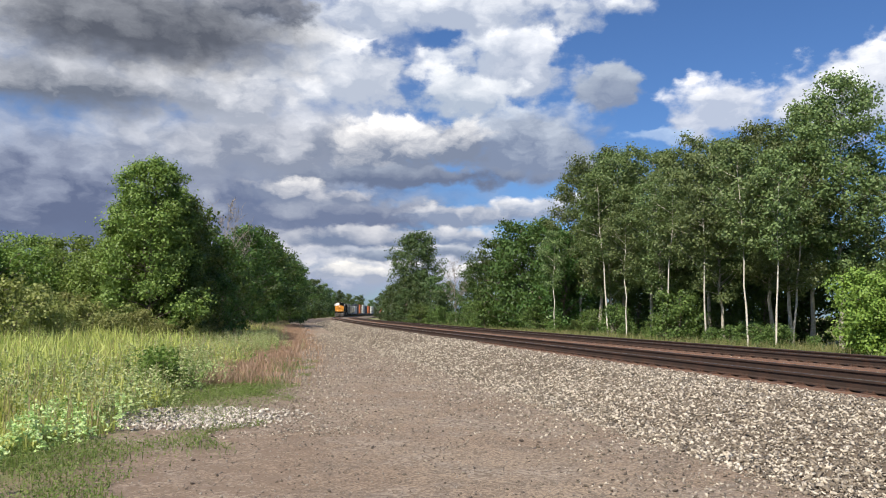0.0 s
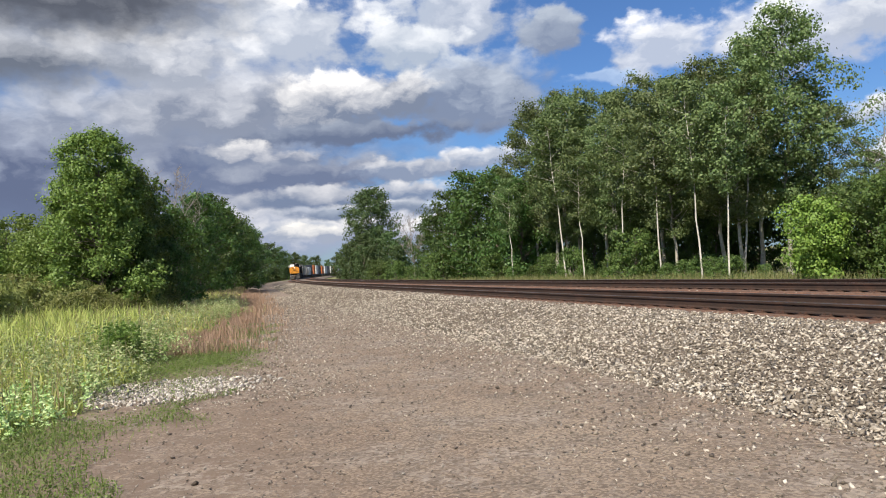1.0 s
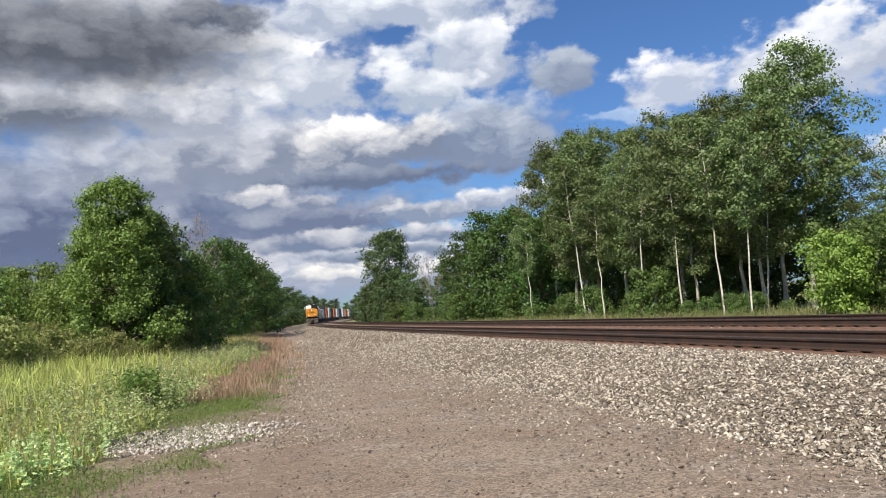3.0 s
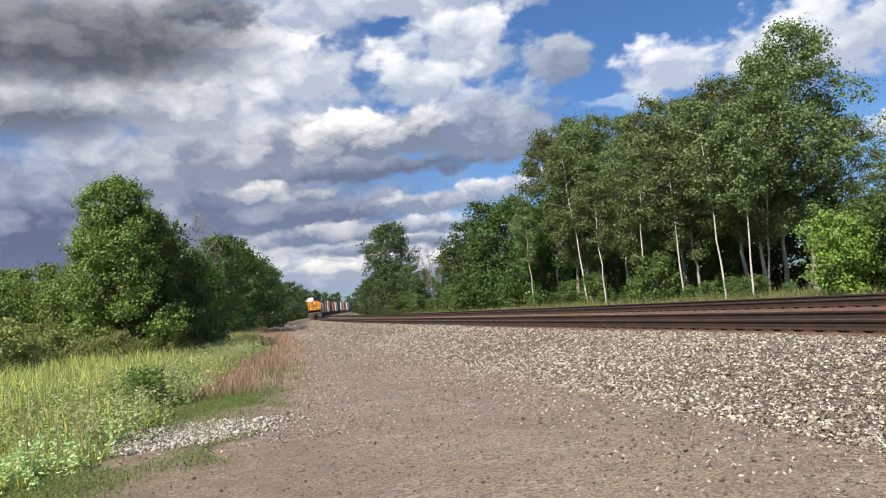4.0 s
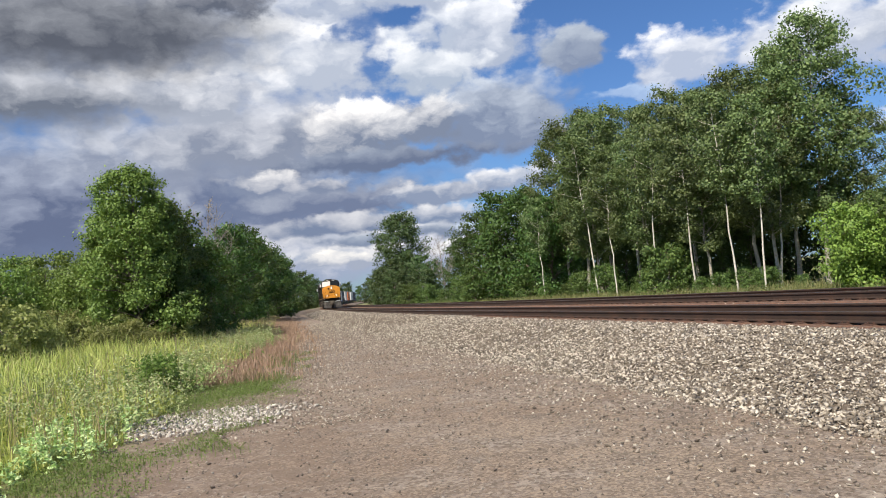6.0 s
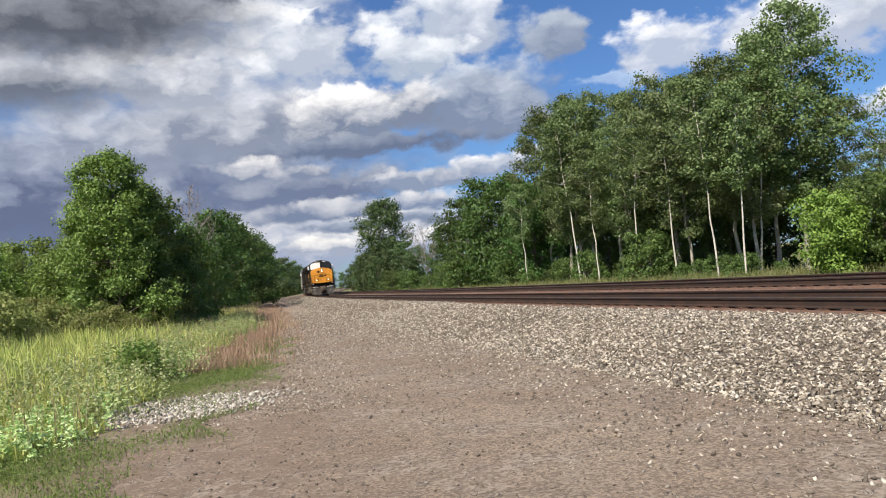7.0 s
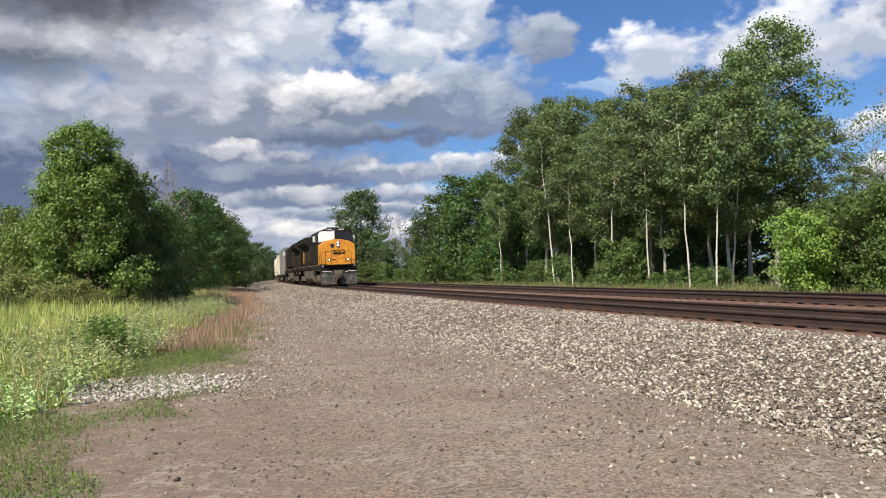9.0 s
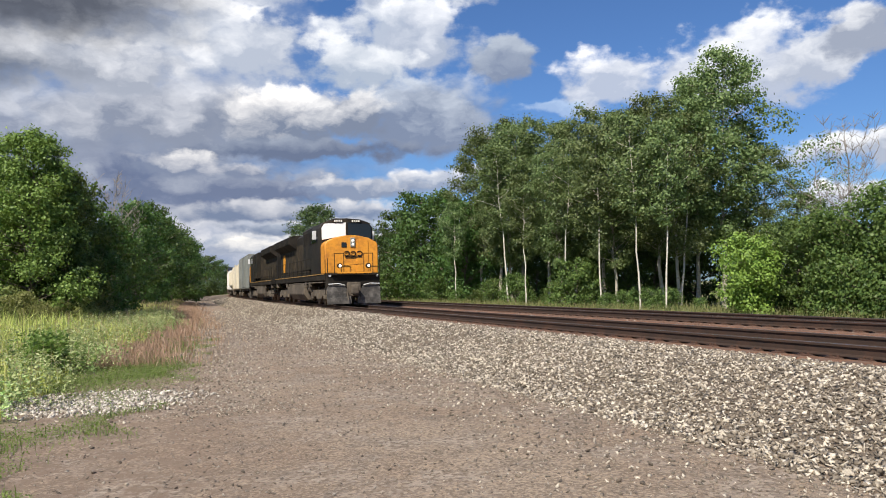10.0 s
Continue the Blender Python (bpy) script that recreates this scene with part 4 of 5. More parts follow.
# the wood beside the meadow
plant(OAK[0], bearing(-28.6, 38), .3, .90, LEFT)
plant(OAK[1], bearing(-30.4, 39.5), 2.3, .62, LEFT)
plant(OAK[1], bearing(-27.2, 40), 4.1, .76, LEFT)
plant(OAK[0], bearing(-29.6, 41), 3.2, .78, LEFT)
for a, d, h in ((-26.4, 43, 7.4), (-25.2, 47, 6.9), (-24.0, 52, 6.2), (-23.5, 64, 5.9), (-26.6, 38, 4.6), (-25.0, 42, 4.4)):
    wood(DARK, a, d, h, 10, LEFT)
for a, d, h in ((-22.4, 80, 10.8), (-21.6, 88, 11.4), (-20.8, 98, 11.0), (-19.9, 112, 10.6), (-19.0, 130, 10.8)):
    wood(DARK, a, d, h, 10, LEFT)
plant(BARE[0], bearing(-23.6, 74), 1.3, 1.26, LEFT)
for a, d, h in ((-32.6, 40, 4.6), (-34.6, 43, 4.8), (-36.6, 42, 4.8), (-39.0, 40, 5.0), (-41.5, 40, 5.6), (-33.6, 52, 6.4), (-37.0, 54, 6.6), (-40.0, 54, 7.0)):
    wood(LOW, a, d, h, 5, LEFT)
for a, d, h in ((-36.4, 32, 2.6), (-38.4, 30, 2.9), (-34.6, 34, 1.8), (-32.6, 35, 2.0), (-31.0, 33, 1.5), (-29.2, 35, 1.7), (-27.4, 36, 1.3), (-26.0, 37, 1.6), (-24.9, 40, 1.6), (-33.6, 36, 2.4), (-30.0, 37, 2.0), (-28.2, 34, 1.2), (-35.6, 38, 2.6)):
    wood(OLIVE, a, d, h, 3, "bushes along the meadow")
# the wood on both sides far along the line
u = 62.0
while u < 520:
    near = float(np.interp(u, [62, 95, 140, 520], [-17.0, -14.6, -10.0, -7.4]))
    tall = float(np.interp(u, [62, 110, 160, 520], [.70, .92, 1.08, 1.15]))
    for row in ((0, 1) if u < 220 else (0,)):
        plant(rt.choice(FAR if u > 105 else DARK), spot(u + row * 3, near - rt.uniform(0, 2) - row * 5), rt.uniform(0, 6.28), tall * rt.uniform(.86, 1.08) * (1.1 if u <= 105 else 1), LEFT)
    for k in (0, 1):
        plant(rt.choice(BUSH), spot(u + k * 4, near + rt.uniform(0, 1.2)), rt.uniform(0, 6.28), rt.uniform(.7, 1.25), "bushes along the meadow")
    u += 7 + u * .07
u = 150.0
while u < 640:
    plant(rt.choice(FAR), spot(u, rt.uniform(15, 20) + (u - 150) * .02), rt.uniform(0, 6.28), rt.uniform(.6, .95), RIGHT)
    u += 12 + u * .05
for i in range(14):
    plant(rt.choice(FAR), bearing(-19 + i * 1.0, 640 + rt.uniform(-30, 60)), rt.uniform(0, 6.28), rt.uniform(.95, 1.25), "far trees")
for t in STORE:
    for o in (*t.children_recursive, t):
        bpy.data.objects.remove(o)

# ---------------------------------------------------------------- the train
T = {
    "navy": surface("faded_navy_paint", (0.013, 0.013, 0.013), (0.052, 0.042, 0.030), 0.6, 0, 9, 0.5, 0.7, 0.08, 0.004, 0, 0.12),
    "yellow": surface("yellow_orange_paint", (0.68, 0.285, 0.026), (0.30, 0.105, 0.018), 0.45, 0, 6, 1.5, 0.7, 0.06, 0.004),
    "door": surface("weathered_hood_door", (0.022, 0.019, 0.015), (0.085, 0.064, 0.040), 0.7, 0, 7, 1.6, 0.8, 0.1, 0.004, 0, 0.15),
    "black": surface("sooty_black_paint", (0.011, 0.010, 0.009), (0.042, 0.035, 0.028), 0.8, 0, 12, 1.0, 0.7, 0.12, 0.005, 0, 0.15),
    "dusty": surface("dusty_undergear", (0.060, 0.049, 0.039), (0.16, 0.132, 0.10), 0.9, 0, 10, 1.2, 0.8, 0.3, 0.01),
    "steel": surface("worn_wheel_steel", (0.16, 0.12, 0.095), (0.08, 0.06, 0.05), 0.5, 0.6, 20, 3, 0.6),
    "silver": surface("pale_grey_paint", (0.62, 0.63, 0.64), (0.40, 0.40, 0.41), 0.4, 0, 9, 0.8, 0.5, 0.05, 0.004),
    "white": surface("white_marking_paint", (0.75, 0.75, 0.72), (0.5, 0.5, 0.48), 0.5, 0, 12, 2, 0.4),
    "grey": surface("grey_wagon_paint", (0.20, 0.22, 0.215), (0.12, 0.115, 0.105), 0.6, 0, 8, 0.5, 0.7, 0.1),
    "cream": surface("cream_wagon_paint", (0.62, 0.58, 0.48), (0.36, 0.30, 0.23), 0.6, 0, 8, 0.5, 0.6, 0.1),
    "orange": surface("orange_container_paint", (0.55, 0.16, 0.045), (0.30, 0.10, 0.04), 0.55, 0, 8, 0.6, 0.6, 0.1),
    "blue": surface("dark_blue_container_paint", (0.018, 0.026, 0.045), (0.05, 0.05, 0.055), 0.55, 0, 8, 0.6, 0.6, 0.1),
    "pale": surface("white_container_paint", (0.70, 0.70, 0.68), (0.42, 0.40, 0.38), 0.55, 0, 8, 0.6, 0.6, 0.1),
    "plow": surface("scuffed_plow_paint", (0.030, 0.028, 0.026), (0.20, 0.185, 0.17), 0.55, 0, 11, 2.2, 0.8, 0.15, 0.006),
    "lamp": glowing("lit_headlight", (1.0, 0.80, 0.60), 2.4),
    # bright sky mirrored in the cab glass, put into the colour as white and pale blue
    "blind": surface("pale_painted_sky_reflection", (0.80, 0.82, 0.84), (0.60, 0.66, 0.74), 0.25, 0, 5, 1.6, 0.6, 0.02, 0.003, 0.6),
    "dull": surface("dirty_yellow_paint", (0.36, 0.21, 0.06), (0.12, 0.085, 0.05), 0.7, 0, 9, 1.2, 0.8, 0.08, 0.004),
}


def glass():
    m, n, l, b = shader("cab_glass")
    b.inputs["Base Color"].default_value = (0.008, 0.010, 0.013, 1)
    b.inputs["Roughness"].default_value = 0.04
    b.inputs["Specular IOR Level"].default_value = 0.5
    return m


T["glass"] = glass()


def bogie(vehicle, y, axles, radius, length):
    """A wheel truck with its side frames, springs and wheelsets."""
    bm = bmesh.new()
    for s in (-1, 1):
        prism(bm, [(y - length / 2, .62), (y - length / 2 + .3, .88), (y + length / 2 - .3, .88), (y + length / 2, .62), (y + length / 2 - .25, .46), (y + length * .2, .52), (y + length * .12, .34), (y - length * .12, .34), (y - length * .2, .52), (y - length / 2 + .25, .46)], "x", s * 1.02, s * 1.18)
        for a in axles:
            box(bm, s * 1.2, y + a, radius, .14, .34, .36, .03)
        for a in (-.25, .25):
            rod(bm, (s * 1.19, y + a, .36), (s * 1.19, y + a, .7), .09, 8)
    box(bm, 0, y, .75, 2.1, .5, .35, .03)
    truck = part("truck", bm, T["dusty"], vehicle, "dusty cast side frames and springs")
    sets = []
    for a in axles:
        bm = bmesh.new()
        rod(bm, (-.95, 0, 0), (.95, 0, 0), .09, 10)
        for s in (-1, 1):
            rod(bm, (s * .69, 0, 0), (s * .83, 0, 0), radius, 24)
            rod(bm, (s * .66, 0, 0), (s * .69, 0, 0), radius + .025, 24)
        w = part("wheelset", bm, T["steel"], truck, "worn steel wheels on an axle")
        w.location = (0, y + a, radius)
        sets.append((w, y + a, radius))
    return sets


def locomotive():
    eng = tagged(new("locomotive"), "heavy diesel locomotive, dark navy hood with yellow-orange nose", "locomotive", "locomotives of the train")
    N, Y, B, D = T["navy"], T["yellow"], T["black"], T["dusty"]
    part("underframe", box(box(bmesh.new(), 0, 0, 1.38, 2.9, 21.0, .36, .02), 0, 0, 1.18, 1.2, 20.4, .2), B, eng)
    bm = bmesh.new()
    for s in (-1, 1):
        box(bm, s * 1.468, -.2, 1.54, .03, 20.2, .045)
    part("sill_stripe", bm, T["dull"], eng, "thin dirty yellow stripe along the walkway")
    # nose: wide, with an arched top
    arch = [(-1.47, 1.56), (1.47, 1.56), (1.47, 3.10), (1.40, 3.26), (1.0, 3.47), (.5, 3.60), (0, 3.64), (-.5, 3.60), (-1.0, 3.47), (-1.40, 3.26), (-1.47, 3.10)]
    nose = part("nose", prism(bmesh.new(), arch, "y", 8.4, 10.3, .05), Y, eng, "yellow-orange wide nose")
    bm = bmesh.new()
    box(bm, -.60, 10.31, 2.5, .66, .05, 1.75, .02)
    part("nose_door", bm, Y, nose)
    part("nose_window", box(bmesh.new(), .42, 10.312, 3.10, .28, .05, .28, .02), T["glass"], nose, "small dark square window")
    bm = bmesh.new()
    box(bm, -.06, 10.32, 3.24, .26, .09, .50, .03)
    lighthouse = part("headlight", bm, T["grey"], nose, "pale headlight housing")
    bm = bmesh.new()
    rod(bm, (-.06, 10.35, 3.35), (-.06, 10.378, 3.35), .06, 16)
    rod(bm, (-.06, 10.35, 3.14), (-.06, 10.378, 3.14), .06, 16)
    part("lamp", bm, T["lamp"], lighthouse, "lit headlight lamps")
    # the maker's mark: dark interlocked shapes on a yellow ground
    bm = bmesh.new()
    for x0 in (-.43, -.07, .28):
        for k in range(10):
            a, b = 2 * math.pi * k / 12 + .5, 2 * math.pi * (k + 1) / 12 + .5
            rod(bm, (x0 + .145 * math.cos(a), 10.347, 2.62 + .125 * math.sin(a)), (x0 + .145 * math.cos(b), 10.347, 2.62 + .125 * math.sin(b)), .032, 5)
    box(bm, -.10, 10.345, 2.44, .95, .015, .06)
    part("emblem", bm, B, nose, "dark interlocked emblem shapes")
    # cab
    cabo = [(-1.49, 1.56), (1.49, 1.56), (1.49, 4.12), (1.30, 4.42), (.8, 4.60), (0, 4.66), (-.8, 4.60), (-1.30, 4.42), (-1.49, 4.12)]
    cab = part("cab", prism(bmesh.new(), cabo, "y", 6.1, 9.15, .05), N, eng, "dark navy cab")
    for s in (-1, 1):
        bm = bmesh.new()
        prism(bm, [(s * .04, 3.70), (s * 1.40, 3.44), (s * 1.42, 4.10), (s * 1.26, 4.34), (s * .04, 4.42)], "y", 9.14, 9.19, .012)
        # one pane has the sky's reflection painted on, the other is plain dark glass
        part("windshield", bm, T["blind"] if s > 0 else T["glass"], cab, "cab window with the pale sky reflection painted on" if s > 0 else "dark cab window")
        part("window_frame", box(bmesh.new(), s * .03, 9.175, 3.95, .06, .05, .85), B, cab)
        bm = bmesh.new()
        box(bm, s * .50, 9.20, 4.50, .58, .09, .19, .02)
        nb = part("number_board", bm, B, cab, "black number board")
        bm = bmesh.new()
        for k in range(4):
            box(bm, s * .50 - .18 + k * .12, 9.248, 4.50, .07, .01, .11)
        part("number_bars", bm, T["white"], nb, "white bars on black")
        bm = bmesh.new()
        box(bm, s * 1.492, 7.25, 3.72, .03, 1.5, .72, .02)
        part("side_window", bm, T["glass"], cab)
        bm = bmesh.new()
        box(bm, s * 1.68, 8.35, 3.75, .22, .06, .5, .02)
        rod(bm, (s * 1.48, 8.35, 3.6), (s * 1.66, 8.35, 3.6), .02, 6)
        part("mirror", bm, T["silver"], cab, "pale side mirror shield")
    bm = bmesh.new()
    box(bm, 0, 7.4, 4.72, .9, .7, .12, .03)
    for k in range(3):
        rod(bm, (-.25 + .12 * k, 6.6, 4.72), (-.25 + .12 * k, 7.0, 4.76), .04, 8, .07)
    part("horn", bm, B, cab)
    # hood
    hood = part("hood", prism(bmesh.new(), [(-.98, 1.56), (.98, 1.56), (.98, 4.20), (.78, 4.40), (-.78, 4.40), (-.98, 4.20)], "y", -10.3, 6.12, .03), N, eng, "dark navy engine hood")
    for s in (-1, 1):
        y = 2.6
        while y > -9.8:
            part("hood_door", box(bmesh.new(), s * .99, y, 2.75, .03, .66, 1.9, .012), T["door"], hood)
            y -= .74
    part("brake_box", prism(bmesh.new(), [(-1.42, 1.9), (1.42, 1.9), (1.42, 4.30), (1.2, 4.48), (-1.2, 4.48), (-1.42, 4.30)], "y", 3.1, 6.05, .03), N, eng, "full-width blower housing behind the cab")
    bm = bmesh.new()
    for s in (-1, 1):
        for k in range(9):
            box(bm, s * 1.43, 3.45 + k * .28, 3.75, .03, .17, .7)
    tagged(part("grille", bm, B, eng, "dark slatted air intakes"), kind="stuff")
    wing = part("radiator", prism(bmesh.new(), [(-.98, 3.45), (.98, 3.45), (1.52, 3.85), (1.52, 4.36), (1.2, 4.46), (-1.2, 4.46), (-1.52, 4.36), (-1.52, 3.85)], "y", -10.1, -2.2, .03), B, eng, "black overhanging radiator at the rear")
    bm = bmesh.new()
    for s in (-1, 1):
        for k in range(12):
            box(bm, s * 1.53, -9.7 + k * .64, 4.10, .03, .48, .42)
    tagged(part("fins", bm, B, wing), kind="stuff")
    part("exhaust", box(bmesh.new(), 0, -1.2, 4.5, .6, .9, .25, .03), B, eng)
    for s in (-1, 1):
        part("side_emblem", prism(bmesh.new(), [(-8.45, 2.0), (-7.75, 2.0), (-7.6, 2.4), (-7.6, 2.95), (-7.8, 3.35), (-8.4, 3.35), (-8.6, 2.95), (-8.6, 2.4)], "x", s * 1.0, s * 1.035), Y, eng, "tall yellow emblem plate")
    # tank
    part("fuel_tank", prism(bmesh.new(), [(-1.40, 1.30), (1.40, 1.30), (1.42, .62), (1.15, .24), (-1.15, .24), (-1.42, .62)], "y", -3.1, 3.1, .05), D, eng, "dusty grey fuel tank")
    bm = bmesh.new()
    for s in (-1, 1):
        rod(bm, (s * 1.05, 3.4, .95), (s * 1.05, 4.15, .95), .22, 12)
        box(bm, s * 1.2, -3.7, .85, .4, .7, .5, .03)
    part("air_reservoir", bm, D, eng)
    bm = bmesh.new()
    for s in (-1, 1):
        rod(bm, (s * 1.38, -3.2, 1.1), (s * 1.38, 9.2, 1.1), .035, 6)
        for y in (-9.6, -4.4, 3.6, 5.0):
            box(bm, s * 1.30, y, 1.02, .22, .5, .30, .03)
    part("pipework", bm, D, eng, "dusty pipes and boxes under the walkway")
    bm = bmesh.new()
    for s in (-1, 1):
        for k in range(4):
            box(bm, s * 1.36, -10.3, .45 + k * .32, .26, .36, .035)
        rod(bm, (s * 1.49, -10.1, .4), (s * 1.49, -10.1, 2.3), .022, 6)
    part("rear_steps", bm, B, eng)
    bm = bmesh.new()
    for y in (-8.6, -6.9, -5.2):
        rod(bm, (0, y, 4.44), (0, y, 4.52), .62, 20)
    part("roof_fan", bm, B, eng)
    # rails, steps and pilot
    bm = bmesh.new()
    for s in (-1, 1):
        y = 5.8
        while y > -10.3:
            rod(bm, (s * 1.42, y, 1.56), (s * 1.42, y, 2.55), .018, 5)
            y -= 1.75
        rod(bm, (s * 1.42, 5.8, 2.55), (s * 1.42, -10.2, 2.55), .02, 5)
    part("handrail", bm, B, eng, "long walkway handrails")
    bm = bmesh.new()
    for s in (-1, 1):
        for x in (.55, 1.05, 1.42):
            rod(bm, (s * x, 10.78, 1.5), (s * x, 10.78, 2.62 if x < 1.4 else 2.35), .02, 6)
        rod(bm, (s * .55, 10.78, 2.62), (s * 1.05, 10.78, 2.62), .02, 6)
        for k in range(4):
            box(bm, s * 1.36, 10.25, .45 + k * .32, .26, .36, .035)
        rod(bm, (s * 1.49, 10.45, .4), (s * 1.49, 10.45, 2.3), .022, 6)
    rod(bm, (-.55, 10.78, 2.05), (.55, 10.78, 1.95), .014, 5)
    part("front_handrail", bm, B, eng, "dark front railings and steps")
    bm = bmesh.new()
    box(bm, 0, 10.5, 1.32, 2.92, .32, .82, .03)
    box(bm, 0, 10.72, 1.69, 2.5, .34, .10, .02)
    part("pilot", bm, B, eng, "black pilot sheet under the nose")
    part("walkway_edge", box(bmesh.new(), 0, 10.90, 1.58, 1.9, .04, .08), Y, eng, "yellow edge of the front walkway")
    for s in (-1, 1):
        bm = bmesh.new()
        prism(bm, [(s * .16, .12), (s * 1.46, .10), (s * 1.46, .98), (s * 1.30, 1.12), (s * .55, 1.12), (s * .32, .8)], "y", 10.66, 10.74, .01)
        prism(bm, [(s * .16, .12), (s * 1.46, .10), (s * 1.42, .42), (s * .2, .5)], "y", 10.74, 10.86)
        pl = part("plow", bm, T["plow"], eng, "scuffed black snow plow blade")
        bm = bmesh.new()
        rod(bm, (s * .52, 10.80, 1.10), (s * .85, 10.84, 1.19), .026, 6)
        rod(bm, (s * .85, 10.84, 1.19), (s * 1.40, 10.80, 1.16), .026, 6)
        part("cut_lever", bm, T["silver"], pl, "pale bent uncoupling lever")
        bm = bmesh.new()
        rod(bm, (s * .78, 10.70, 1.95), (s * .78, 10.92, 1.95), .13, 14)
        ditch = part("ditch_light", bm, B, eng, "black lamp housing")
        part("lamp", rod(bmesh.new(), (s * .78, 10.92, 1.95), (s * .78, 10.945, 1.95), .07, 14), T["lamp"], ditch, "lit ditch lamp")
        part("marker", box(bmesh.new(), s * 1.30, 10.68, 1.42, .12, .05, .12, .01), T["silver"], eng)
    bm = bmesh.new()
    box(bm, 0, 10.9, .88, .34, .6, .34, .05)
    box(bm, .06, 11.2, .88, .42, .26, .50, .06)
    box(bm, 0, 10.72, .88, .75, .1, .75, .04)
    rod(bm, (-.34, 10.8, .75), (-.30, 11.0, .35), .04, 6)
    rod(bm, (.40, 10.8, .75), (.36, 11.0, .32), .04, 6)
    part("coupler", bm, T["dusty"], eng, "knuckle coupler with air hoses")
    for o in eng.children:                # the upper works sit higher on the frame
        if o.name.split(".")[0] not in ("pilot", "plow", "coupler", "fuel_tank", "air_reservoir"):
            o.location.z = 0.19
    sets = []
    for y in (-6.9, 6.9):
        sets += bogie(eng, y, (-1.95, 0, 1.95), .53, 5.0)
    return eng, 22.3, sets


def wagon_base(car, length):
    bm = bmesh.new()
    box(bm, 0, 0, 1.0, 2.5, length, .22, .02)
    box(bm, 0, 0, .82, .5, length + .9, .26, .02)
    for s in (-1, 1):
        box(bm, 0, s * (length / 2 + .55), .85, .3, .4, .34, .04)
    part("underframe", bm, T["dusty"], car)
    for y in (-length / 2 + 2.1, length / 2 - 2.1):
        bogie(car, y, (-.88, .88), .42, 2.6)


def box_wagon(paint, label, length=16.5, tall=4.95):
    car = tagged(new("boxcar"), label, "railway wagon", "wagons of the train")
    body = part("body", box(bmesh.new(), 0, 0, (tall + 1.12) / 2, 2.9, length, tall - 1.12, .04), T[paint], car)
    bm = bmesh.new()
    for s in (-1, 1):
        y = -length / 2 + .3
        while y < length / 2:
            if abs(y) > 1.7:
                box(bm, s * 1.47, y, (tall + 1.12) / 2, .06, .12, tall - 1.4)
            y += .95
        for k in range(7):
            box(bm, 0, s * (length / 2 + .02), 1.6 + k * .48, 2.7, .06, .12)
    tagged(part("ribs", bm, T[paint], body), kind="stuff")
    for s in (-1, 1):
        part("door", box(bmesh.new(), s * 1.48, 0, 2.95, .06, 3.1, 3.3, .02), T[paint], car, "sliding side door")
    bm = bmesh.new()
    for k in range(8):
        box(bm, -1.3, length / 2 + .1, 1.3 + k * .42, .4, .03, .03)
    part("ladder", bm, T["dusty"], car)
    wagon_base(car, length)
    return car, length + 1.3


def hopper_wagon(paint, label, length=17.0):
    car = tagged(new("hopper_wagon"), label, "railway wagon", "wagons of the train")
    body = part("body", prism(bmesh.new(), [(-1.45, 1.75), (-.9, 1.1), (.9, 1.1), (1.45, 1.75), (1.5, 3.9), (1.2, 4.4), (.5, 4.6), (-.5, 4.6), (-1.2, 4.4), (-1.5, 3.9)], "y", -length / 2 + 1.0, length / 2 - 1.0, .03), T[paint], car, "rounded pale hopper body")
    bm = bmesh.new()
    for s in (-1, 1):
        for k in range(12):
            box(bm, s * 1.5, -length / 2 + 1.5 + k * (length - 3) / 11, 2.85, .07, .10, 2.1)
    tagged(part("ribs", bm, T[paint], body), kind="stuff")
    bm = bmesh.new()
    box(bm, 0, 0, 4.68, .9, length - 1.6, .08)
    for k in range(6):
        rod(bm, (0, -6 + k * 2.4, 4.6), (0, -6 + k * 2.4, 4.8), .35, 10)
    part("roof_walk", bm, T["dusty"], car, "roof walkway with hatches")
    bm = bmesh.new()
    for y in (-4, 0, 4):
        prism(bm, [(y - 1.6, 1.2), (y + 1.6, 1.2), (y + .35, .45), (y - .35, .45)], "x", -1.0, 1.0)
    part("chute", bm, T[paint], car)
    wagon_base(car, length)
    return car, length + 1.2


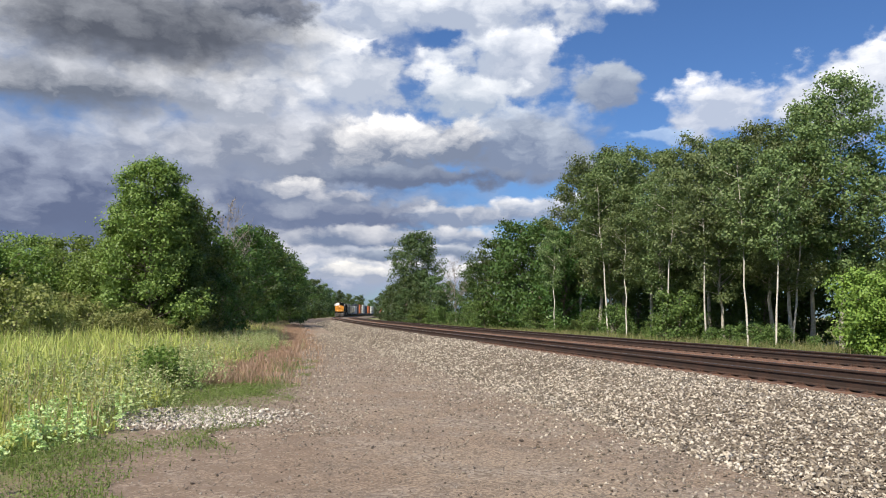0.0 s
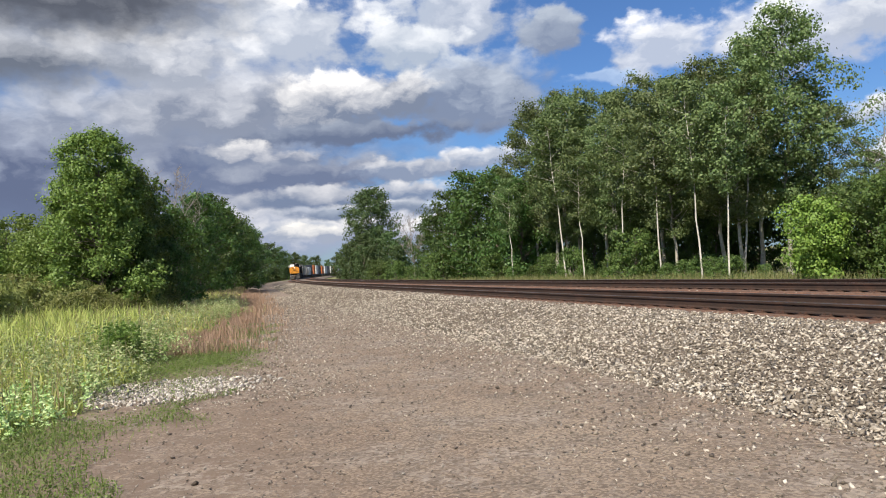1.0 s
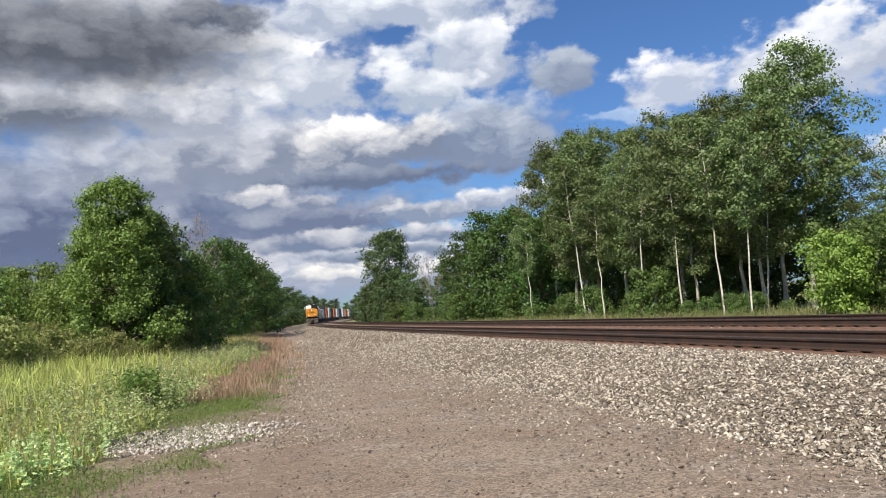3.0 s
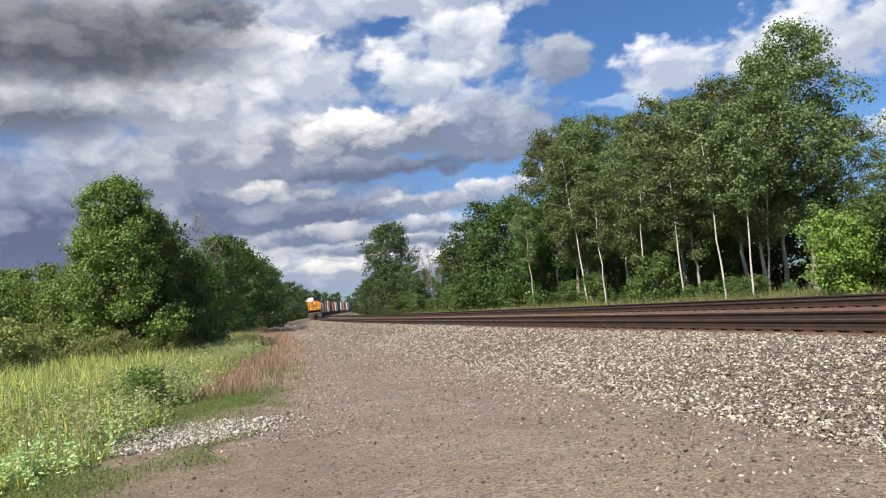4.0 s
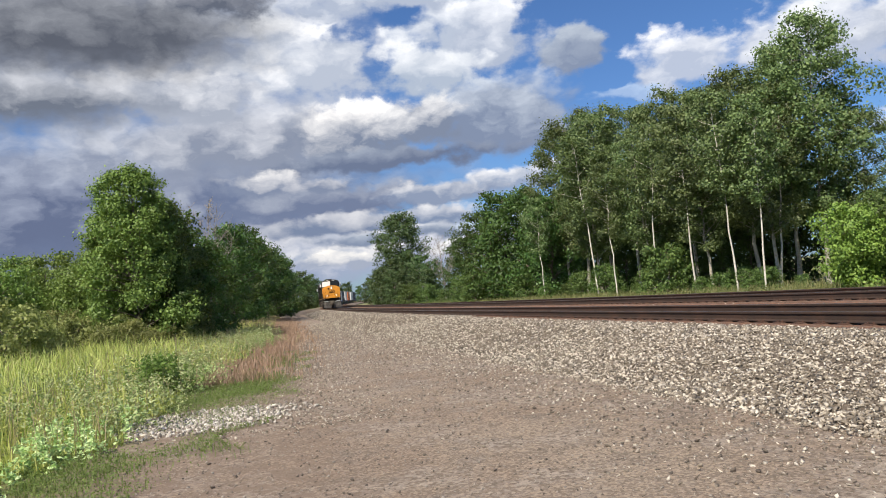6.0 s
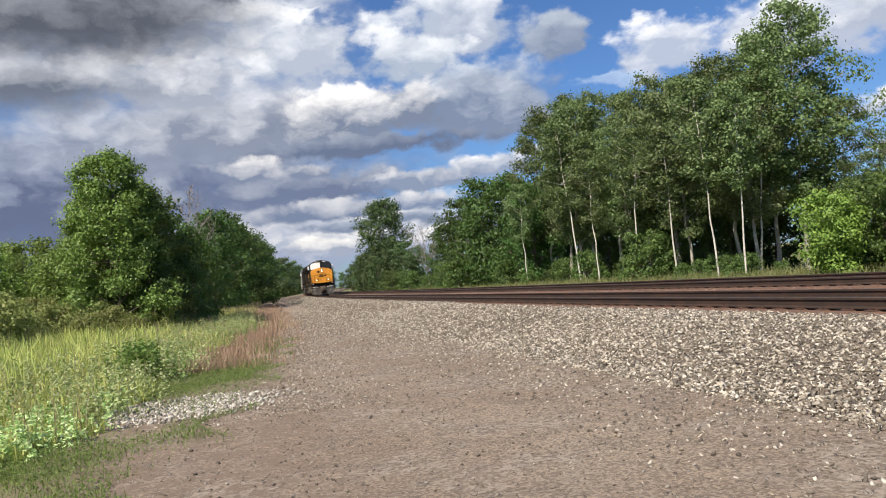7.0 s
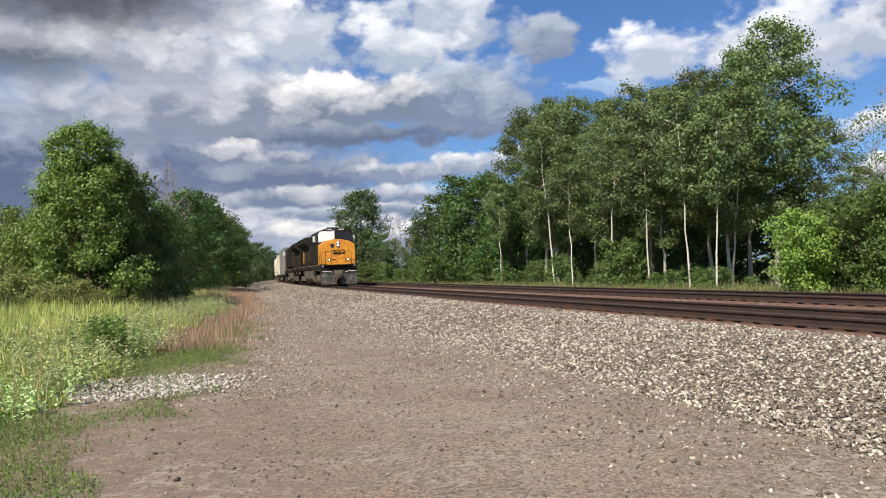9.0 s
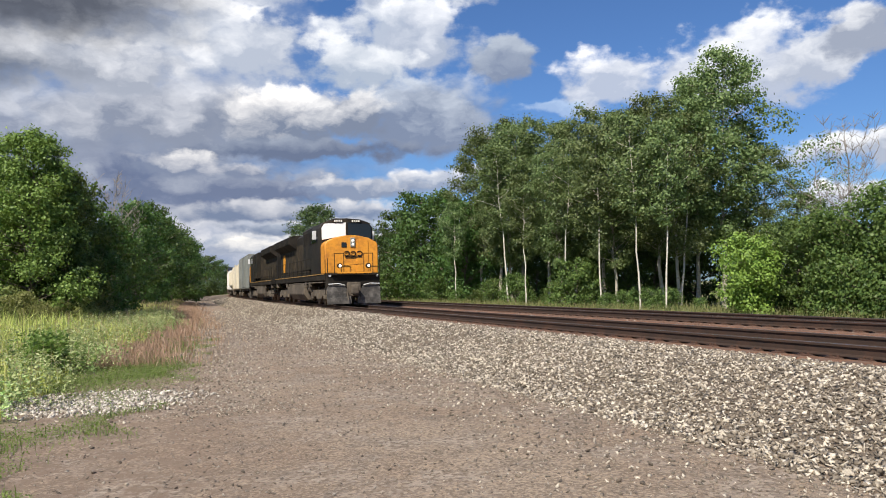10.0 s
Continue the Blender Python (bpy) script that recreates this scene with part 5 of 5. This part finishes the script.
def well_wagon(low, high, label, length=17.6):
    car = tagged(new("container_wagon"), label, "railway wagon", "wagons of the train")
    bm = bmesh.new()
    for s in (-1, 1):
        box(bm, s * 1.38, 0, .85, .12, 13.2, .8, .02)
    box(bm, 0, 0, .48, 2.7, 13.0, .1)
    for s in (-1, 1):
        box(bm, 0, s * 7.6, 1.15, 2.6, 2.2, .3, .03)
    part("well", bm, T["dusty"], car, "dusty low well frame")
    for z, paint in ((.55, low), (3.18, high)):
        if not paint:
            continue
        bm = bmesh.new()
        box(bm, 0, 0, z + 1.3, 2.44, 12.2, 2.58, .02)
        for s in (-1, 1):
            for k in range(20):
                box(bm, s * 1.22, -5.7 + k * .6, z + 1.3, .05, .26, 2.25)
            for k in range(5):
                box(bm, -.9 + k * .45, s * 6.1, z + 1.3, .05, .06, 2.3)
        part("container", bm, T[paint], car, "corrugated steel container")
    wagon_base(car, length)
    return car, length + 1.0


TRAIN = []
lead, lead_len, lead_sets = locomotive()
TRAIN.append((lead, lead_len + .4))
TRAIN.append((copy_thing(lead, Matrix.Identity(4)), lead_len + .6))
for o in [o for o in TRAIN[1][0].children if o.name.startswith("side_emblem")]:
    bpy.data.objects.remove(o)
BACKWARDS = TRAIN[1][0]              # the second engine runs long hood first
TRAIN.append(box_wagon("grey", "tall grey boxcar behind the locomotives"))
TRAIN.append(box_wagon("cream", "cream boxcar with ribbed sides", 17.5, 4.45))
TRAIN.append(hopper_wagon("cream", "cream covered hopper wagon"))
TRAIN.append(box_wagon("pale", "off-white boxcar with ribbed sides", 17.5, 4.45))
for low, words in (("blue", "well wagon with stacked dark blue containers"), ("orange", "well wagon with stacked orange containers"), ("pale", "well wagon with stacked white containers"), ("blue", "well wagon with stacked dark blue containers"), ("orange", "well wagon with stacked orange containers"), ("pale", "well wagon with stacked white containers"),
                   ("blue", "well wagon with stacked dark blue containers"), ("pale", "well wagon with stacked white containers"), ("orange", "well wagon with stacked orange containers"), ("pale", "well wagon with stacked white containers"), ("blue", "well wagon with stacked dark blue containers")):
    TRAIN.append(well_wagon(low, low, words))

SPEED, FRONT = 21.86, 39.66          # metres a second; where the nose stands at the end


def motions():
    back = -0.85
    for vehicle, length in TRAIN:
        rows = []
        for k in range(21):
            t = k * 0.5
            u = FRONT + SPEED * (10 - t) + back + length / 2
            rows.append((t, Matrix.Translation(spot(u, 0, RAIL_TOP)) @ pose(0, 0, 0, 0, 0, (0 if vehicle is BACKWARDS else 180) - math.degrees(turn(u)))))
        walk(vehicle, rows)
        back += length
    for wheel, y, radius in lead_sets:
        walk(wheel, [(k / 30, Matrix.Translation((0, y, radius)) @ Matrix.Rotation(-SPEED * k / 30 / radius, 4, "X")) for k in range(301)])


motions()
